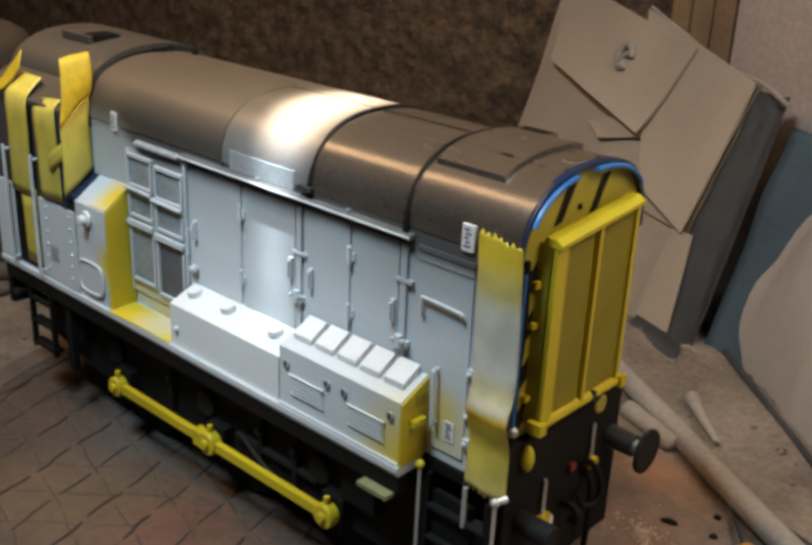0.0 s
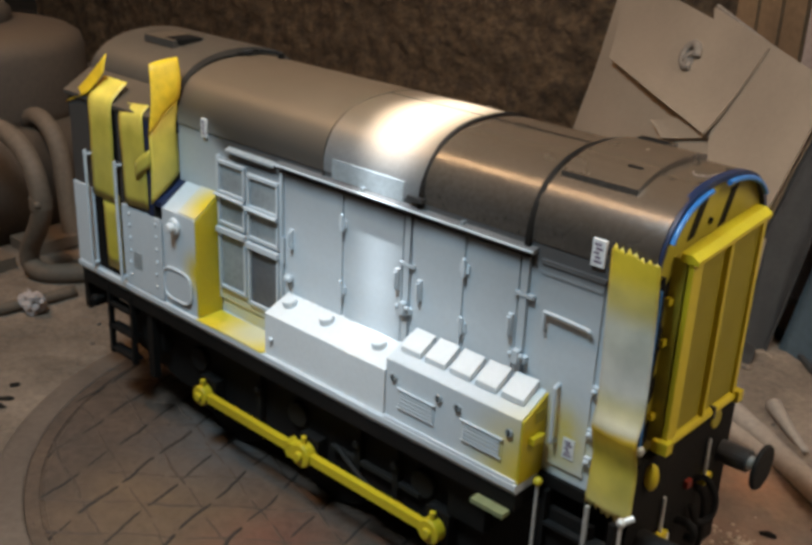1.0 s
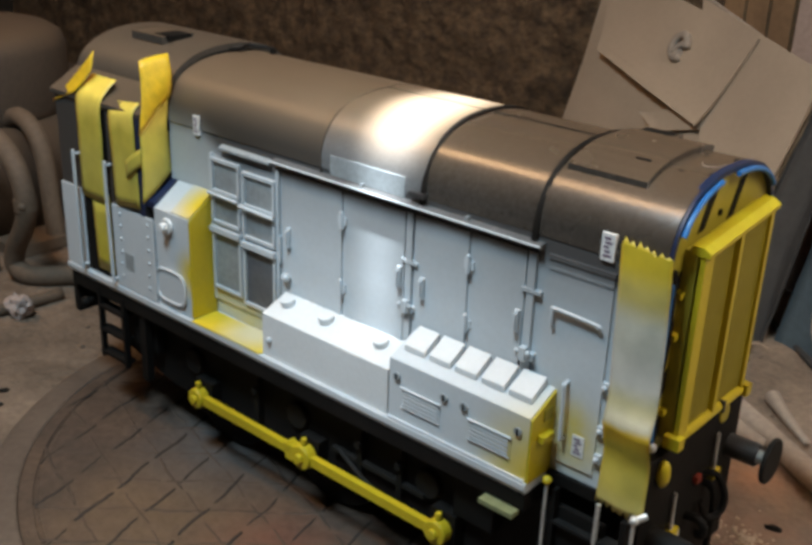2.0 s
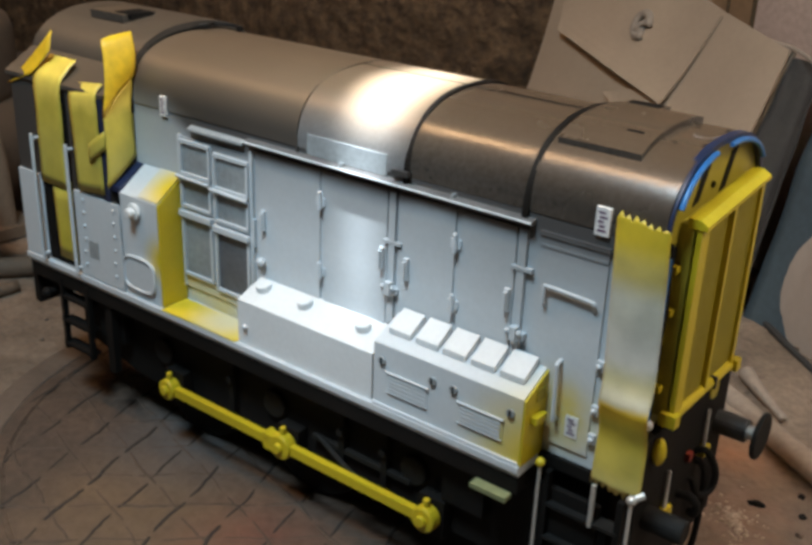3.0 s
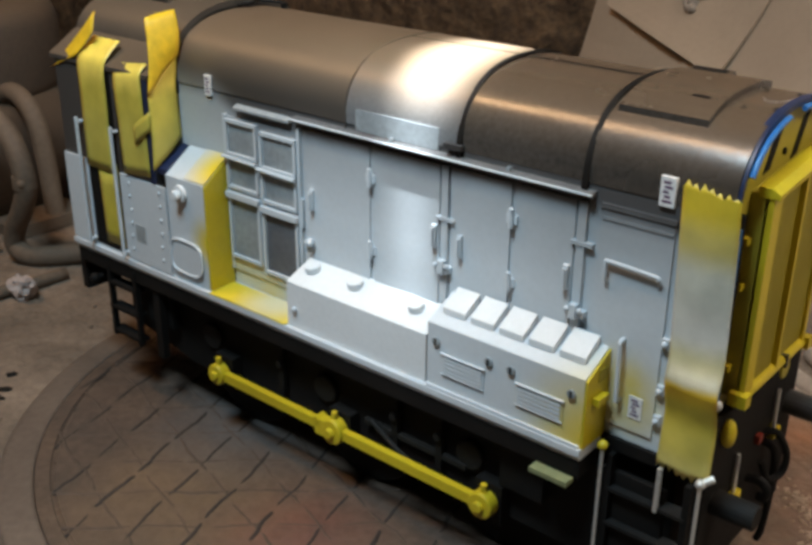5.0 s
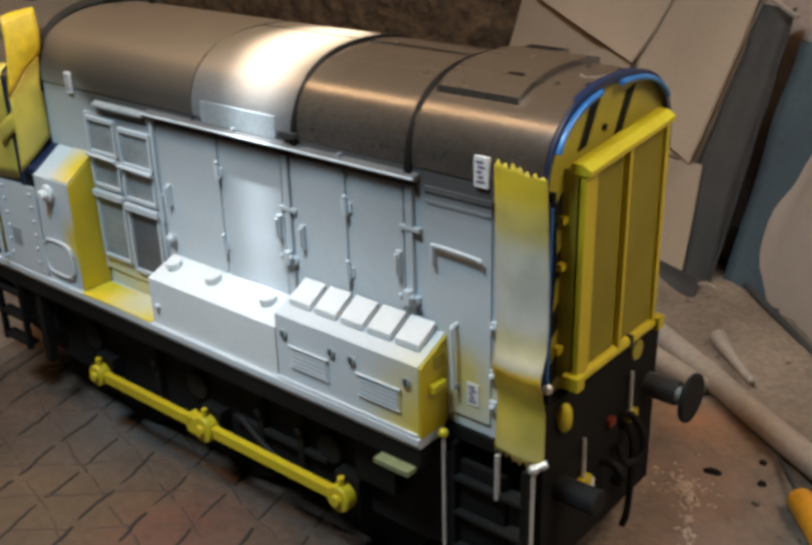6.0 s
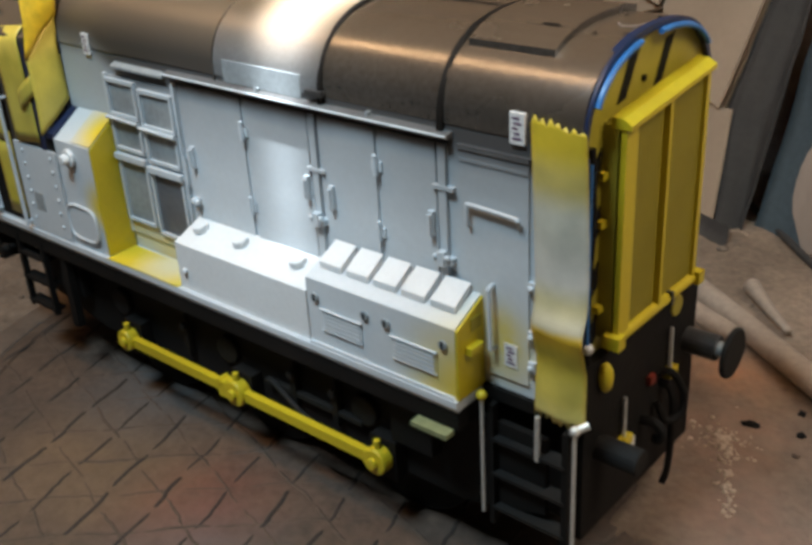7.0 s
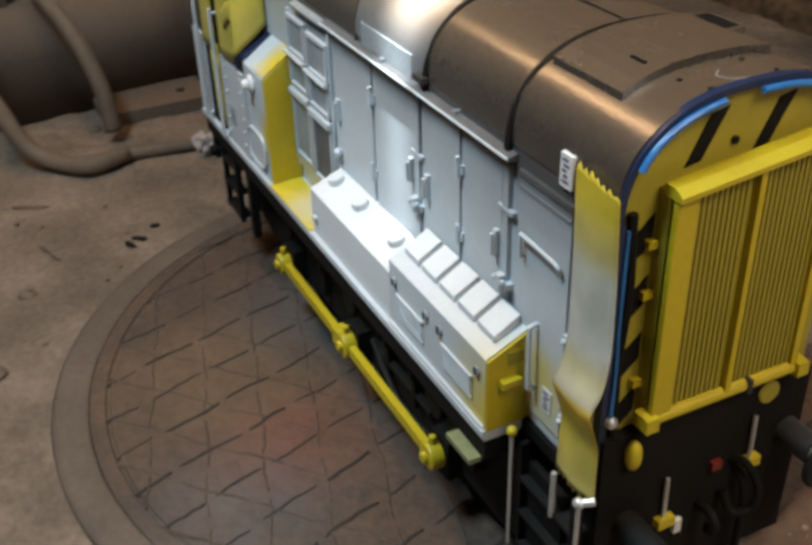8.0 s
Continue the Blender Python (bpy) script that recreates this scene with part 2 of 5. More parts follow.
UNDER = material("dusty black metal", (0.012, 0.0115, 0.011), 0.7, second=(0.026, 0.021, 0.016), scale=80, amount=0.5, grain=900, bump=0.1)
DARK = material("dark grey metal", (0.03, 0.031, 0.033), 0.45, second=(0.05, 0.04, 0.03), scale=80, amount=0.5, grain=900, bump=0.1)
RUBBER = material("black strap", (0.007, 0.006, 0.0055), 0.6, second=(0.018, 0.014, 0.010), scale=90, amount=0.4, grain=900, bump=0.1)
for m in (BLACK, UNDER, RUBBER):
    m.node_tree.nodes["Principled BSDF"].inputs["Specular IOR Level"].default_value = 0.15
BLUE = material("blue cable", (0.03, 0.16, 0.42), 0.35, second=(0.02, 0.09, 0.25), scale=90, amount=0.4, grain=900, bump=0.05)
NAVY = material("dark blue edge", (0.012, 0.02, 0.06), 0.4, second=(0.02, 0.03, 0.05), scale=90, amount=0.4, grain=900, bump=0.05)
BRIGHT = material("bare bright metal", (0.62, 0.62, 0.60), 0.35, metal=0.6, second=(0.5, 0.5, 0.48), scale=90, amount=0.3, grain=900, bump=0.05)
SCRAP = material("pinkish grey paper", (0.46, 0.39, 0.36), 0.7, second=(0.30, 0.23, 0.2), scale=120, amount=0.7, grain=900, bump=0.1)
PAPER = material("white label", (0.70, 0.68, 0.66), 0.6, second=(0.6, 0.58, 0.56), scale=200, amount=0.4, grain=1500, bump=0.05)
INK = material("purple ink", (0.16, 0.10, 0.16), 0.6, scale=200, amount=0.4, grain=1500, bump=0.0)
RED = material("red plastic", (0.16, 0.02, 0.012), 0.4, scale=90, amount=0.4, grain=900, bump=0.05)
TABLE = material("dusty brown turntable", (0.092, 0.060, 0.041), 0.62, second=(0.050, 0.036, 0.028), scale=48, amount=0.9, grain=420, bump=0.95, bump_scale=260, speckle=0.7)


def sprayed_on(m, colour, centre, radius, strength):
    """A soft cloud of old paint sprayed over a material round a spot (mm)."""
    nt = m.node_tree
    b = nt.nodes["Principled BSDF"]
    N, L = nt.nodes.new, nt.links.new
    old = b.inputs["Base Color"].links[0].from_socket
    geo = N("ShaderNodeNewGeometry")
    d = N("ShaderNodeVectorMath")
    d.operation = "DISTANCE"
    d.inputs[1].default_value = [v * MM for v in centre]
    L(geo.outputs["Position"], d.inputs[0])
    r = N("ShaderNodeMapRange")
    r.interpolation_type = "SMOOTHSTEP"
    r.inputs["From Min"].default_value, r.inputs["From Max"].default_value = radius * MM, 0
    r.inputs["To Max"].default_value = strength
    L(d.outputs["Value"], r.inputs["Value"])
    n = N("ShaderNodeTexNoise")
    n.inputs["Scale"].default_value, n.inputs["Detail"].default_value = 160, 6
    L(geo.outputs["Position"], n.inputs["Vector"])
    k = N("ShaderNodeMath")
    k.operation = "MULTIPLY"
    L(r.outputs[0], k.inputs[0])
    L(n.outputs[0], k.inputs[1])
    mix = N("ShaderNodeMix")
    mix.data_type = "RGBA"
    mix.inputs[7].default_value = (*colour, 1)
    L(k.outputs[0], mix.inputs[0])
    L(old, mix.inputs[6])
    L(mix.outputs[2], b.inputs["Base Color"])


sprayed_on(HOOD, YEL, (65, -23.5, 49), 12, 1.5)
sprayed_on(HOOD, YEL, (-37.5, -23.5, 50), 12, 1.4)
sprayed_on(HOOD, YEL, (-37.5, -23.5, 66), 8, 1.0)
sprayed_on(HOOD, YEL, (-27, -23.5, 41), 11, 1.1)
sprayed_on(TABLE, (0.22, 0.055, 0.028), (4, -48, 0), 26, 0.7)
sprayed_on(TABLE, (0.16, 0.10, 0.05), (-28, -52, 0), 40, 0.9)
sprayed_on(TABLE, (0.075, 0.08, 0.085), (-40, -22, 0), 34, 1.2)
sprayed_on(TABLE, (0.10, 0.095, 0.095), (18, -62, 0), 30, 1.0)
GROOVE = material("dark ribs", (0.020, 0.015, 0.012), 0.85, second=(0.040, 0.028, 0.021), scale=110, amount=0.9, grain=700, bump=0.5)
GROOVE_D = material("dusty ribs", (0.052, 0.036, 0.026), 0.8, second=(0.085, 0.058, 0.042), scale=60, amount=1.0, grain=500, bump=0.6, speckle=0.6)
RIM = material("dusty turntable rim", (0.122, 0.090, 0.068), 0.68, second=(0.075, 0.054, 0.041), scale=40, amount=0.85, grain=500, bump=0.5)
sprayed_on(RIM, (0.31, 0.16, 0.095), (70, 56, 0), 26, 1.3)
sprayed_on(RIM, (0.27, 0.14, 0.09), (92, 14, 0), 22, 1.3)
GROUND = material("dusty bench top", (0.205, 0.150, 0.108), 0.85, second=(0.105, 0.077, 0.055), scale=34, amount=1.0, grain=520, bump=1.0, bump_scale=120, speckle=0.55)
EARTH = material("rough brown wall", (0.115, 0.067, 0.032), 0.95, second=(0.042, 0.024, 0.012), scale=150, amount=0.9, grain=330, bump=1.0, bump_scale=190, speckle=0.8)
sprayed_on(GROUND, (0.30, 0.165, 0.11), (84, 40, 0), 30, 1.1)
sprayed_on(GROUND, (0.27, 0.145, 0.10), (98, 12, 0), 26, 1.2)
sprayed_on(GROUND, (0.33, 0.17, 0.10), (72, 64, 0), 16, 1.2)
CARD = material("dusty cardboard", (0.34, 0.255, 0.18), 0.8, second=(0.25, 0.185, 0.13), scale=16, amount=0.8, grain=500, bump=0.1, speckle=0.1)
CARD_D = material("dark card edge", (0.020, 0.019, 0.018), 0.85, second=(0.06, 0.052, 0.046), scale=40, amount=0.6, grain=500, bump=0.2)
TEAL = material("blue grey cloth", (0.050, 0.072, 0.084), 0.9, second=(0.030, 0.042, 0.050), scale=25, amount=0.6, grain=500, bump=0.3)
CLOTH = material("dusty pale cloth", (0.38, 0.305, 0.25), 0.95, second=(0.29, 0.23, 0.185), scale=12, amount=0.7, grain=300, bump=0.08, speckle=0.1)
PIPE = material("dusty pale tube", (0.27, 0.215, 0.17), 0.8, second=(0.19, 0.148, 0.115), scale=40, amount=0.6, grain=500, bump=0.2)
TIMBER = material("brown timber", (0.26, 0.15, 0.075), 0.7, second=(0.16, 0.09, 0.045), scale=30, amount=0.7, grain=400, bump=0.2)
PINK = material("pinkish board", (0.40, 0.29, 0.235), 0.8, second=(0.31, 0.22, 0.18), scale=16, amount=0.6, grain=500, bump=0.1)
MACHINE = material("dusty brown machine", (0.075, 0.050, 0.033), 0.75, second=(0.04, 0.028, 0.02), scale=18, amount=0.8, grain=500, bump=0.3, dust=(0.125, 0.082, 0.05), dust_amount=0.6)
HOSE = material("dusty hose", (0.130, 0.090, 0.060), 0.75, second=(0.10, 0.072, 0.05), scale=40, amount=0.7, grain=500, bump=0.2)
ORANGE = material("orange tool handle", (0.62, 0.25, 0.012), 0.4, second=(0.45, 0.17, 0.01), scale=60, amount=0.5, grain=600, bump=0.05)
CHIP = material("pale plaster crumbs", (0.52, 0.39, 0.29), 0.9, second=(0.36, 0.23, 0.15), scale=120, amount=0.6, grain=900, bump=0.4)
ROOM = material("brown shed wall", (0.15, 0.11, 0.08), 0.9, second=(0.10, 0.075, 0.055), scale=3, amount=0.7, grain=60, bump=0.2)

# ---------------------------------------------------------------- mesh helpers (all in millimetres)


# everything on and round the bench is laid out on a plan of its own, 1.07 times as large, with its floor at -12
BENCH = Matrix.Translation((155, -168, 155)) @ Matrix.Scale(0.935, 4) @ Matrix.Translation((-155, 168, -155))
plan = Matrix.Identity(4)


def part(name, bm, mat, parent=None, label="", smooth=False):
    me = bpy.data.meshes.new(name)
    bmesh.ops.recalc_face_normals(bm, faces=bm.faces)
    bm.to_mesh(me)
    bm.free()
    me.transform(Matrix.Scale(MM, 4) @ plan)
    if smooth:
        me.shade_smooth()
    me.materials.append(mat)
    ob = new(name, me)
    if parent:
        ob.parent = parent
    if label:
        ob["label"] = label
    return ob


def soften(bm, w, seg=2, angle=30):
    if w <= 0:
        return bm
    edges = [e for e in bm.edges if len(e.link_faces) == 2 and e.calc_face_angle(0) > radians(angle)]
    bmesh.ops.bevel(bm, geom=edges, offset=w, segments=seg, profile=0.5, affect="EDGES", clamp_overlap=True)
    return bm


def box(x0, x1, y0, y1, z0, z1, w=0.2, seg=2, bm=None):
    own = bmesh.new()
    v = [own.verts.new((x, y, z)) for x in (x0, x1) for y in (y0, y1) for z in (z0, z1)]
    for f in ((0, 1, 3, 2), (4, 6, 7, 5), (0, 4, 5, 1), (2, 3, 7, 6), (0, 2, 6, 4), (1, 5, 7, 3)):
        own.faces.new([v[i] for i in f])
    soften(own, w, seg)
    return merge(bm, own)


def merge(bm, own):
    if bm is None:
        return own
    me = bpy.data.meshes.new("tmp")
    own.to_mesh(me)
    own.free()
    bm.from_mesh(me)
    bpy.data.meshes.remove(me)
    return bm


def prism(profile, axis, a, b, w=0.0, seg=2, bm=None):
    """Extrude a closed profile of two coordinates along x, y or z from a to b."""
    own = bmesh.new()

    def at(p, s):
        return {"x": (s, p[0], p[1]), "y": (p[0], s, p[1]), "z": (p[0], p[1], s)}[axis]
    one = [own.verts.new(at(p, a)) for p in profile]
    two = [own.verts.new(at(p, b)) for p in profile]
    n = len(profile)
    own.faces.new(one)
    own.faces.new(two[::-1])
    for i in range(n):
        own.faces.new((one[i], two[i], two[(i + 1) % n], one[(i + 1) % n]))
    soften(own, w, seg)
    return merge(bm, own)


def rod(p, q, r, n=12, r2=None, bm=None, w=0.0):
    own = bmesh.new()
    p, q = Vector(p), Vector(q)
    d = q - p
    m = Matrix.Translation((p + q) / 2) @ d.to_track_quat("Z", "Y").to_matrix().to_4x4()
    bmesh.ops.create_cone(own, cap_ends=True, segments=n, radius1=r, radius2=r if r2 is None else r2, depth=d.length, matrix=m)
    soften(own, w, 2, 50)
    return merge(bm, own)


def ball(c, r, bm=None, squash=(1, 1, 1), n=10):
    own = bmesh.new()
    bmesh.ops.create_uvsphere(own, u_segments=n + 4, v_segments=n, radius=r, matrix=Matrix.Translation(c) @ Matrix.Diagonal((*squash, 1)))
    return merge(bm, own)


def curve_points(pts, steps=8):
    out = []
    P = [Vector(p) for p in pts]
    P = [P[0] * 2 - P[1]] + P + [P[-1] * 2 - P[-2]]
    for i in range(1, len(P) - 2):
        a, b, c, d = P[i - 1:i + 3]
        for s in range(steps):
            t = s / steps
            out.append(0.5 * ((2 * b) + (c - a) * t + (2 * a - 5 * b + 4 * c - d) * t * t + (3 * b - a - 3 * c + d) * t ** 3))
    return out + [P[-2]]


def tube(pts, r, n=10, steps=8, bm=None, smooth_path=True, r_end=None):
    own = bmesh.new()
    path = curve_points(pts, steps) if smooth_path else [Vector(p) for p in pts]
    rings, side = [], None
    for i, p in enumerate(path):
        d = (path[min(i + 1, len(path) - 1)] - path[max(i - 1, 0)]).normalized()
        side = (side - d * side.dot(d)).normalized() if side is not None else d.orthogonal().normalized()
        other = d.cross(side)
        k = i / (len(path) - 1)
        rr = r if r_end is None else r + (r_end - r) * k
        rings.append([own.verts.new(p + (side * math.cos(a) + other * math.sin(a)) * rr) for a in [2 * math.pi * j / n for j in range(n)]])
    for a, b in zip(rings, rings[1:]):
        for j in range(n):
            own.faces.new((a[j], a[(j + 1) % n], b[(j + 1) % n], b[j]))
    own.faces.new(rings[0][::-1])
    own.faces.new(rings[-1])
    return merge(bm, own)


def thing(name, label, category, at=(0, 0, 0), group="", kind=""):
    ob = new(name)
    ob.empty_display_size = 0.01
    tagged(ob, label, category, group, kind)
    return ob


def sheet(grid, thick, bm=None):
    """A bent sheet from a grid of points, given some thickness along its normals."""
    own = bmesh.new()
    rows = [[own.verts.new(p) for p in row] for row in grid]
    for a, b in zip(rows, rows[1:]):
        for j in range(len(a) - 1):
            own.faces.new((a[j], a[j + 1], b[j + 1], b[j]))
    bmesh.ops.recalc_face_normals(own, faces=own.faces)
    bmesh.ops.solidify(own, geom=own.faces[:], thickness=thick)
    return merge(bm, own)


# ---------------------------------------------------------------- the place: bench, walls, ceiling
FLOOR = -12.0


BENCH_TOP = -1.2


def ground_height(x, y):
    """The bench top, flush with the turntable's rim and hollow beneath it."""
    v = Vector((x, y, 0))
    r = math.hypot(x + 9, y - 6)
    # grit has drifted over the rim on the side of the cardboard
    drift = max(0.0, min(1.0, 3.0 * math.cos(math.atan2(y - 6, x + 9) - 0.55) - 1.5)) * max(0.0, min(1.0, (r - 81) / 2.5))
    if r < 99:
        low = lerp(FLOOR, BENCH_TOP - 0.3, max(0.0, min(1.0, (r - 89) / 9)))
        return lerp(low, 0.55 + 0.3 * noise.noise(v / 5), drift)
    far = min(1.0, (r - 99) / 40)
    near = min(1.0, (r - 99) / 6)
    return BENCH_TOP + 1.5 * drift * max(0.0, 1 - (r - 99) / 16) + near * (0.5 * noise.noise(v / 9) + 0.35 * noise.noise(v / 3.5)) + far * (1.8 * noise.noise(v / 52) + 1.0 * noise.noise(v / 18) + 0.5 * noise.noise(v / 6))


def lerp(a, b, t):
    return a + (b - a) * t


bm = bmesh.new()
xs = [-1400, -1000, -700] + [-500 + 5 * i for i in range(0, 111)] + [52 + 2 * i for i in range(40)] + [133 + 5 * i for i in range(34)] + [500, 800, 1200]
ys = [-1200, -700, -400] + [-200 + 5 * i for i in range(0, 35)] + [-28 + 2 * i for i in range(70)] + [114 + 5 * i for i in range(78)] + [700, 900, 1200]
grid = [[bm.verts.new((x, y, ground_height(x, y))) for x in xs] for y in ys]
for a, b in zip(grid, grid[1:]):
    for j in range(len(a) - 1):
        bm.faces.new((a[j], a[j + 1], b[j + 1], b[j]))
tagged(part("ground", bm, GROUND, smooth=True), "dusty grey-brown workbench top strewn with grit", "ground", kind="structure")

# the rough brown wall runs at a slant behind the model
WD = Vector((0.998, 0.06, 0))
WN = Vector((-0.06, 0.998, 0))
W0 = Vector((60, 292, 0))


def rough_wall(name, origin, along, away, length0, length1, height, mat, deep, label):
    bm = bmesh.new()
    cols = int((length1 - length0) / 3.2)
    rows = int((height - FLOOR) / 3.2)
    g = []
    for j in range(rows + 1):
        row = []
        for i in range(cols + 1):
            s, z = length0 + (length1 - length0) * i / cols, FLOOR - 5 + (height - FLOOR) * j / rows
            v = Vector((s, 0, z))
            d = deep * (noise.noise(v / 60) + 0.9 * noise.noise(v / 22) + 0.9 * noise.noise(v / 9) + 0.5 * noise.noise(v / 5))
            row.append(bm.verts.new(origin + along * s + away * d + Vector((0, 0, z))))
        g.append(row)
    for a, b in zip(g, g[1:]):
        for j in range(len(a) - 1):
            bm.faces.new((a[j], a[j + 1], b[j + 1], b[j]))
    ob = part(name, bm, mat, smooth=True)
    return tagged(ob, label, "wall", kind="structure")


plan = BENCH
rough_wall("wall_north", W0, WD, WN, -700, 330, 340, EARTH, 3.2, "rough dark brown earthen wall behind the bench")

plan = Matrix.Identity(4)
for name, p, q in (("wall_east", (900, -1000), (960, 1200)), ("wall_west", (-1060, -1000), (-1000, 1200)), ("wall_south", (-1060, -1060), (960, -1000)), ("wall_back", (-1060, 1200), (960, 1260))):
    tagged(part(name, box(p[0], q[0], p[1], q[1], -20, 1300, 0), ROOM), "dim brown shed wall around the bench", "wall", kind="structure")
tagged(part("ceiling", box(-1060, 960, -1060, 1260, 1300, 1340, 0), ROOM), "dim brown shed ceiling", "ceiling", kind="structure")

# ---------------------------------------------------------------- turntable
TC = Vector((-9, 6, 0))
turntable = thing("turntable", "round dusty brown spray turntable with a raised lattice", "turntable")


def lathe(profile, centre, n=96, bm=None):
    own = bmesh.new()
    rings = []
    for r, z in profile:
        rings.append([own.verts.new((centre[0] + r * math.cos(2 * math.pi * i / n), centre[1] + r * math.sin(2 * math.pi * i / n), z)) for i in range(n)])
    for a, b in zip(rings, rings[1:]):
        for j in range(n):
            own.faces.new((a[j], a[(j + 1) % n], b[(j + 1) % n], b[j]))
    own.faces.new(rings[0])
    own.faces.new(rings[-1][::-1])
    return merge(bm, own)


part("plate", lathe([(86, -6), (92.0, -5), (92.0, -0.5), (91.6, -0.35), (88.6, -0.4), (88.2, -0.95), (87.6, -0.95), (87.2, -0.5), (0.1, -0.5)], TC, 128), TABLE, turntable, smooth=False)
part("rim", lathe([(92.2, -5.5), (92.2, -0.4), (92.6, -0.15), (93.2, 0), (98.8, 0), (100.0, -0.3), (100.7, -1.0), (100.9, -6), (98, -9.5), (90, -10.5), (88, -6)], TC, 160), RIM, turntable, "paler dusty rim", smooth=True)
part("foot", lathe([(40, FLOOR - 1), (60, FLOOR - 1), (60, -6.2), (40, -6.2)], TC, 64), BLACK, turntable)

# lattice: dark-edged bars in one direction, and dusty ones across in two more
rnd = random.Random(4)
for ang, gap, r, phase, dash in ((107, 12.45, 0.66, 0.0, 0.86), (42, 12.5, 0.42, -0.42, 0.97), (164, 12.3, 0.42, 0.3, 0.97)):
    bm = bmesh.new()
    u = Vector((math.cos(radians(ang)), math.sin(radians(ang)), 0))
    v = Vector((-u.y, u.x, 0))
    for k in range(-8, 9):
        off = (k + phase) * gap
        if abs(off) > 90:
            continue
        half = math.sqrt(90.5 ** 2 - off * off)
        s = -half + rnd.uniform(0, 4)
        while s < half - 4:
            long = min(half - s, gap * 1.15 * dash * rnd.uniform(0.75, 1.3))
            n = max(3, int(long / 1.6))
            pts = [TC + u * (s + long * i / n) + v * (off + 0.4 * math.sin((s + long * i / n) / 4 + k) + rnd.uniform(-0.22, 0.22)) + Vector((0, 0, -0.42 - r * 0.62 - 0.22 * abs(2 * i / n - 1) ** 6)) for i in range(n + 1)]
            tube(pts, r * rnd.uniform(0.7, 1.15), 6, 1, bm, smooth_path=False)
            s += long + gap * 1.15 * (1 - dash)
    tagged(part("lattice", bm, GROOVE if r > 0.6 else GROOVE_D, turntable, "row of dark ribs" if r > 0.6 else "row of dusty ribs", smooth=True), kind="stuff")

# ---------------------------------------------------------------- the model locomotive
YC = -2.8                       # its middle line
HW = 20.4                       # half the hood's width
FRONT = YC - HW                 # the hood's side that faces the camera: -23.2
loco = thing("model_locomotive", "half-painted model diesel shunter, grey, yellow and black, standing on a turntable", "model train")


def arch(half, z0, z1, n=20, power=2.5):
    """Points over the roof from one shoulder to the other, at half width and from z0 to z1."""
    out = []
    for i in range(n + 1):
        a = math.pi * (1 - i / n)
        c, s = math.cos(a), math.sin(a)
        out.append((YC + half * math.copysign(abs(c) ** (2 / power), c), z0 + (z1 - z0) * abs(s) ** (2 / power)))
    return out


# hood body and roof panels
body = prism([(FRONT, 40), (FRONT, 86.8), (YC + HW, 86.8), (YC + HW, 40)], "x", -55, 79.5, 0.15)
hood = part("hood", body, HOOD, loco, "light grey hood side, dark overspray and painted gutter shadow along its top")


def roof_panel(name, x0, x1, label="", lift=0.0, mat=ROOF):
    outer = arch(HW + 0.25 + lift, 86.2, 100.6 + lift, 64)
    inner = arch(HW - 0.8, 86.2, 99.6, 64)
    bm = prism(outer + inner[::-1], "x", x0, x1, 0.0)
    p = part(name, bm, mat, loco, label)
    p.data.shade_smooth()
    p.data.set_sharp_from_angle(angle=radians(40))
    return p


roof_panel("roof_panel", -55, -1.6, "dark dusty roof panel, paler towards the cab", 0, ROOF_L)
roof_panel("roof_panel", -1.2, 27.0, "dark glossy roof panel with grey flanks", 0, ROOF_G)
roof_panel("roof_panel", 27.6, 54.0, "dark satin roof panel", -0.15, ROOF_S)
roof_panel("roof_panel", 54.6, 80.4, "dark satin roof panel", -0.05, ROOF_S)


def strap(x, wide, thick, name="roof_strap", mat=RUBBER, y_to=None):
    outer = arch(HW + 0.25 + thick, 83.5, 100.6 + thick, 72)
    inner = arch(HW - 0.4, 83.5, 100.0, 72)
    p = part(name, prism(outer + inner[::-1], "x", x - wide / 2, x + wide / 2), mat, loco)
    p.data.shade_smooth()
    p.data.set_sharp_from_angle(angle=radians(50))
    return p


strap(27.4, 1.1, 0.5)
strap(54.3, 1.2, 0.55)
strap(-1.4, 0.5, 0.22, "roof_joint", ROOF)
strap(-55.2, 0.9, 0.45, "cab_strap")
# the seam along the roof, and the small sealing bar beneath the second panel
part("roof_seam", box(-1.2, 53.6, YC - 0.15, YC + 0.15, 99.6, 100.68, 0.05), RUBBER, loco)
# pale grey, so the torch's brightness on this panel is put into its colour
part("vent_panel", box(1.5, 22.5, FRONT - 0.35, FRONT, 85.2, 89.5, 0.15), LOUVRE, loco, "grey flat panel below the roof joint")
part("panel_clip", box(24.5, 28.5, FRONT - 1.4, FRONT - 0.2, 86.4, 87.4, 0.2), DARK, loco)
for x in (11.0, 38.5):
    part("drip_tab", box(x, x + 0.7, FRONT - 1.2, FRONT, 83.9, 85.6, 0.15), LOUVRE, loco)

# roof hatch near the nose with a slot and a scratch


def on_roof(y, lift=0.0):
    """Height of the roof over a line along the model."""
    k = min(1.0, abs(y - YC) / (HW + 0.2))
    return 86.2 + 14.4 * (1 - k ** 2.5) ** (1 / 2.5) + lift


def roof_patch(name, x0, x1, y0, y1, lift, thick, mat, label="", w=0.25):
    ys = [lerp(y0, y1, i / 10) for i in range(11)]
    return part(name, prism([(y, on_roof(y, lift)) for y in ys] + [(y, on_roof(y, lift - thick)) for y in ys[::-1]], "x", x0, x1, 0.0), mat, loco, label)


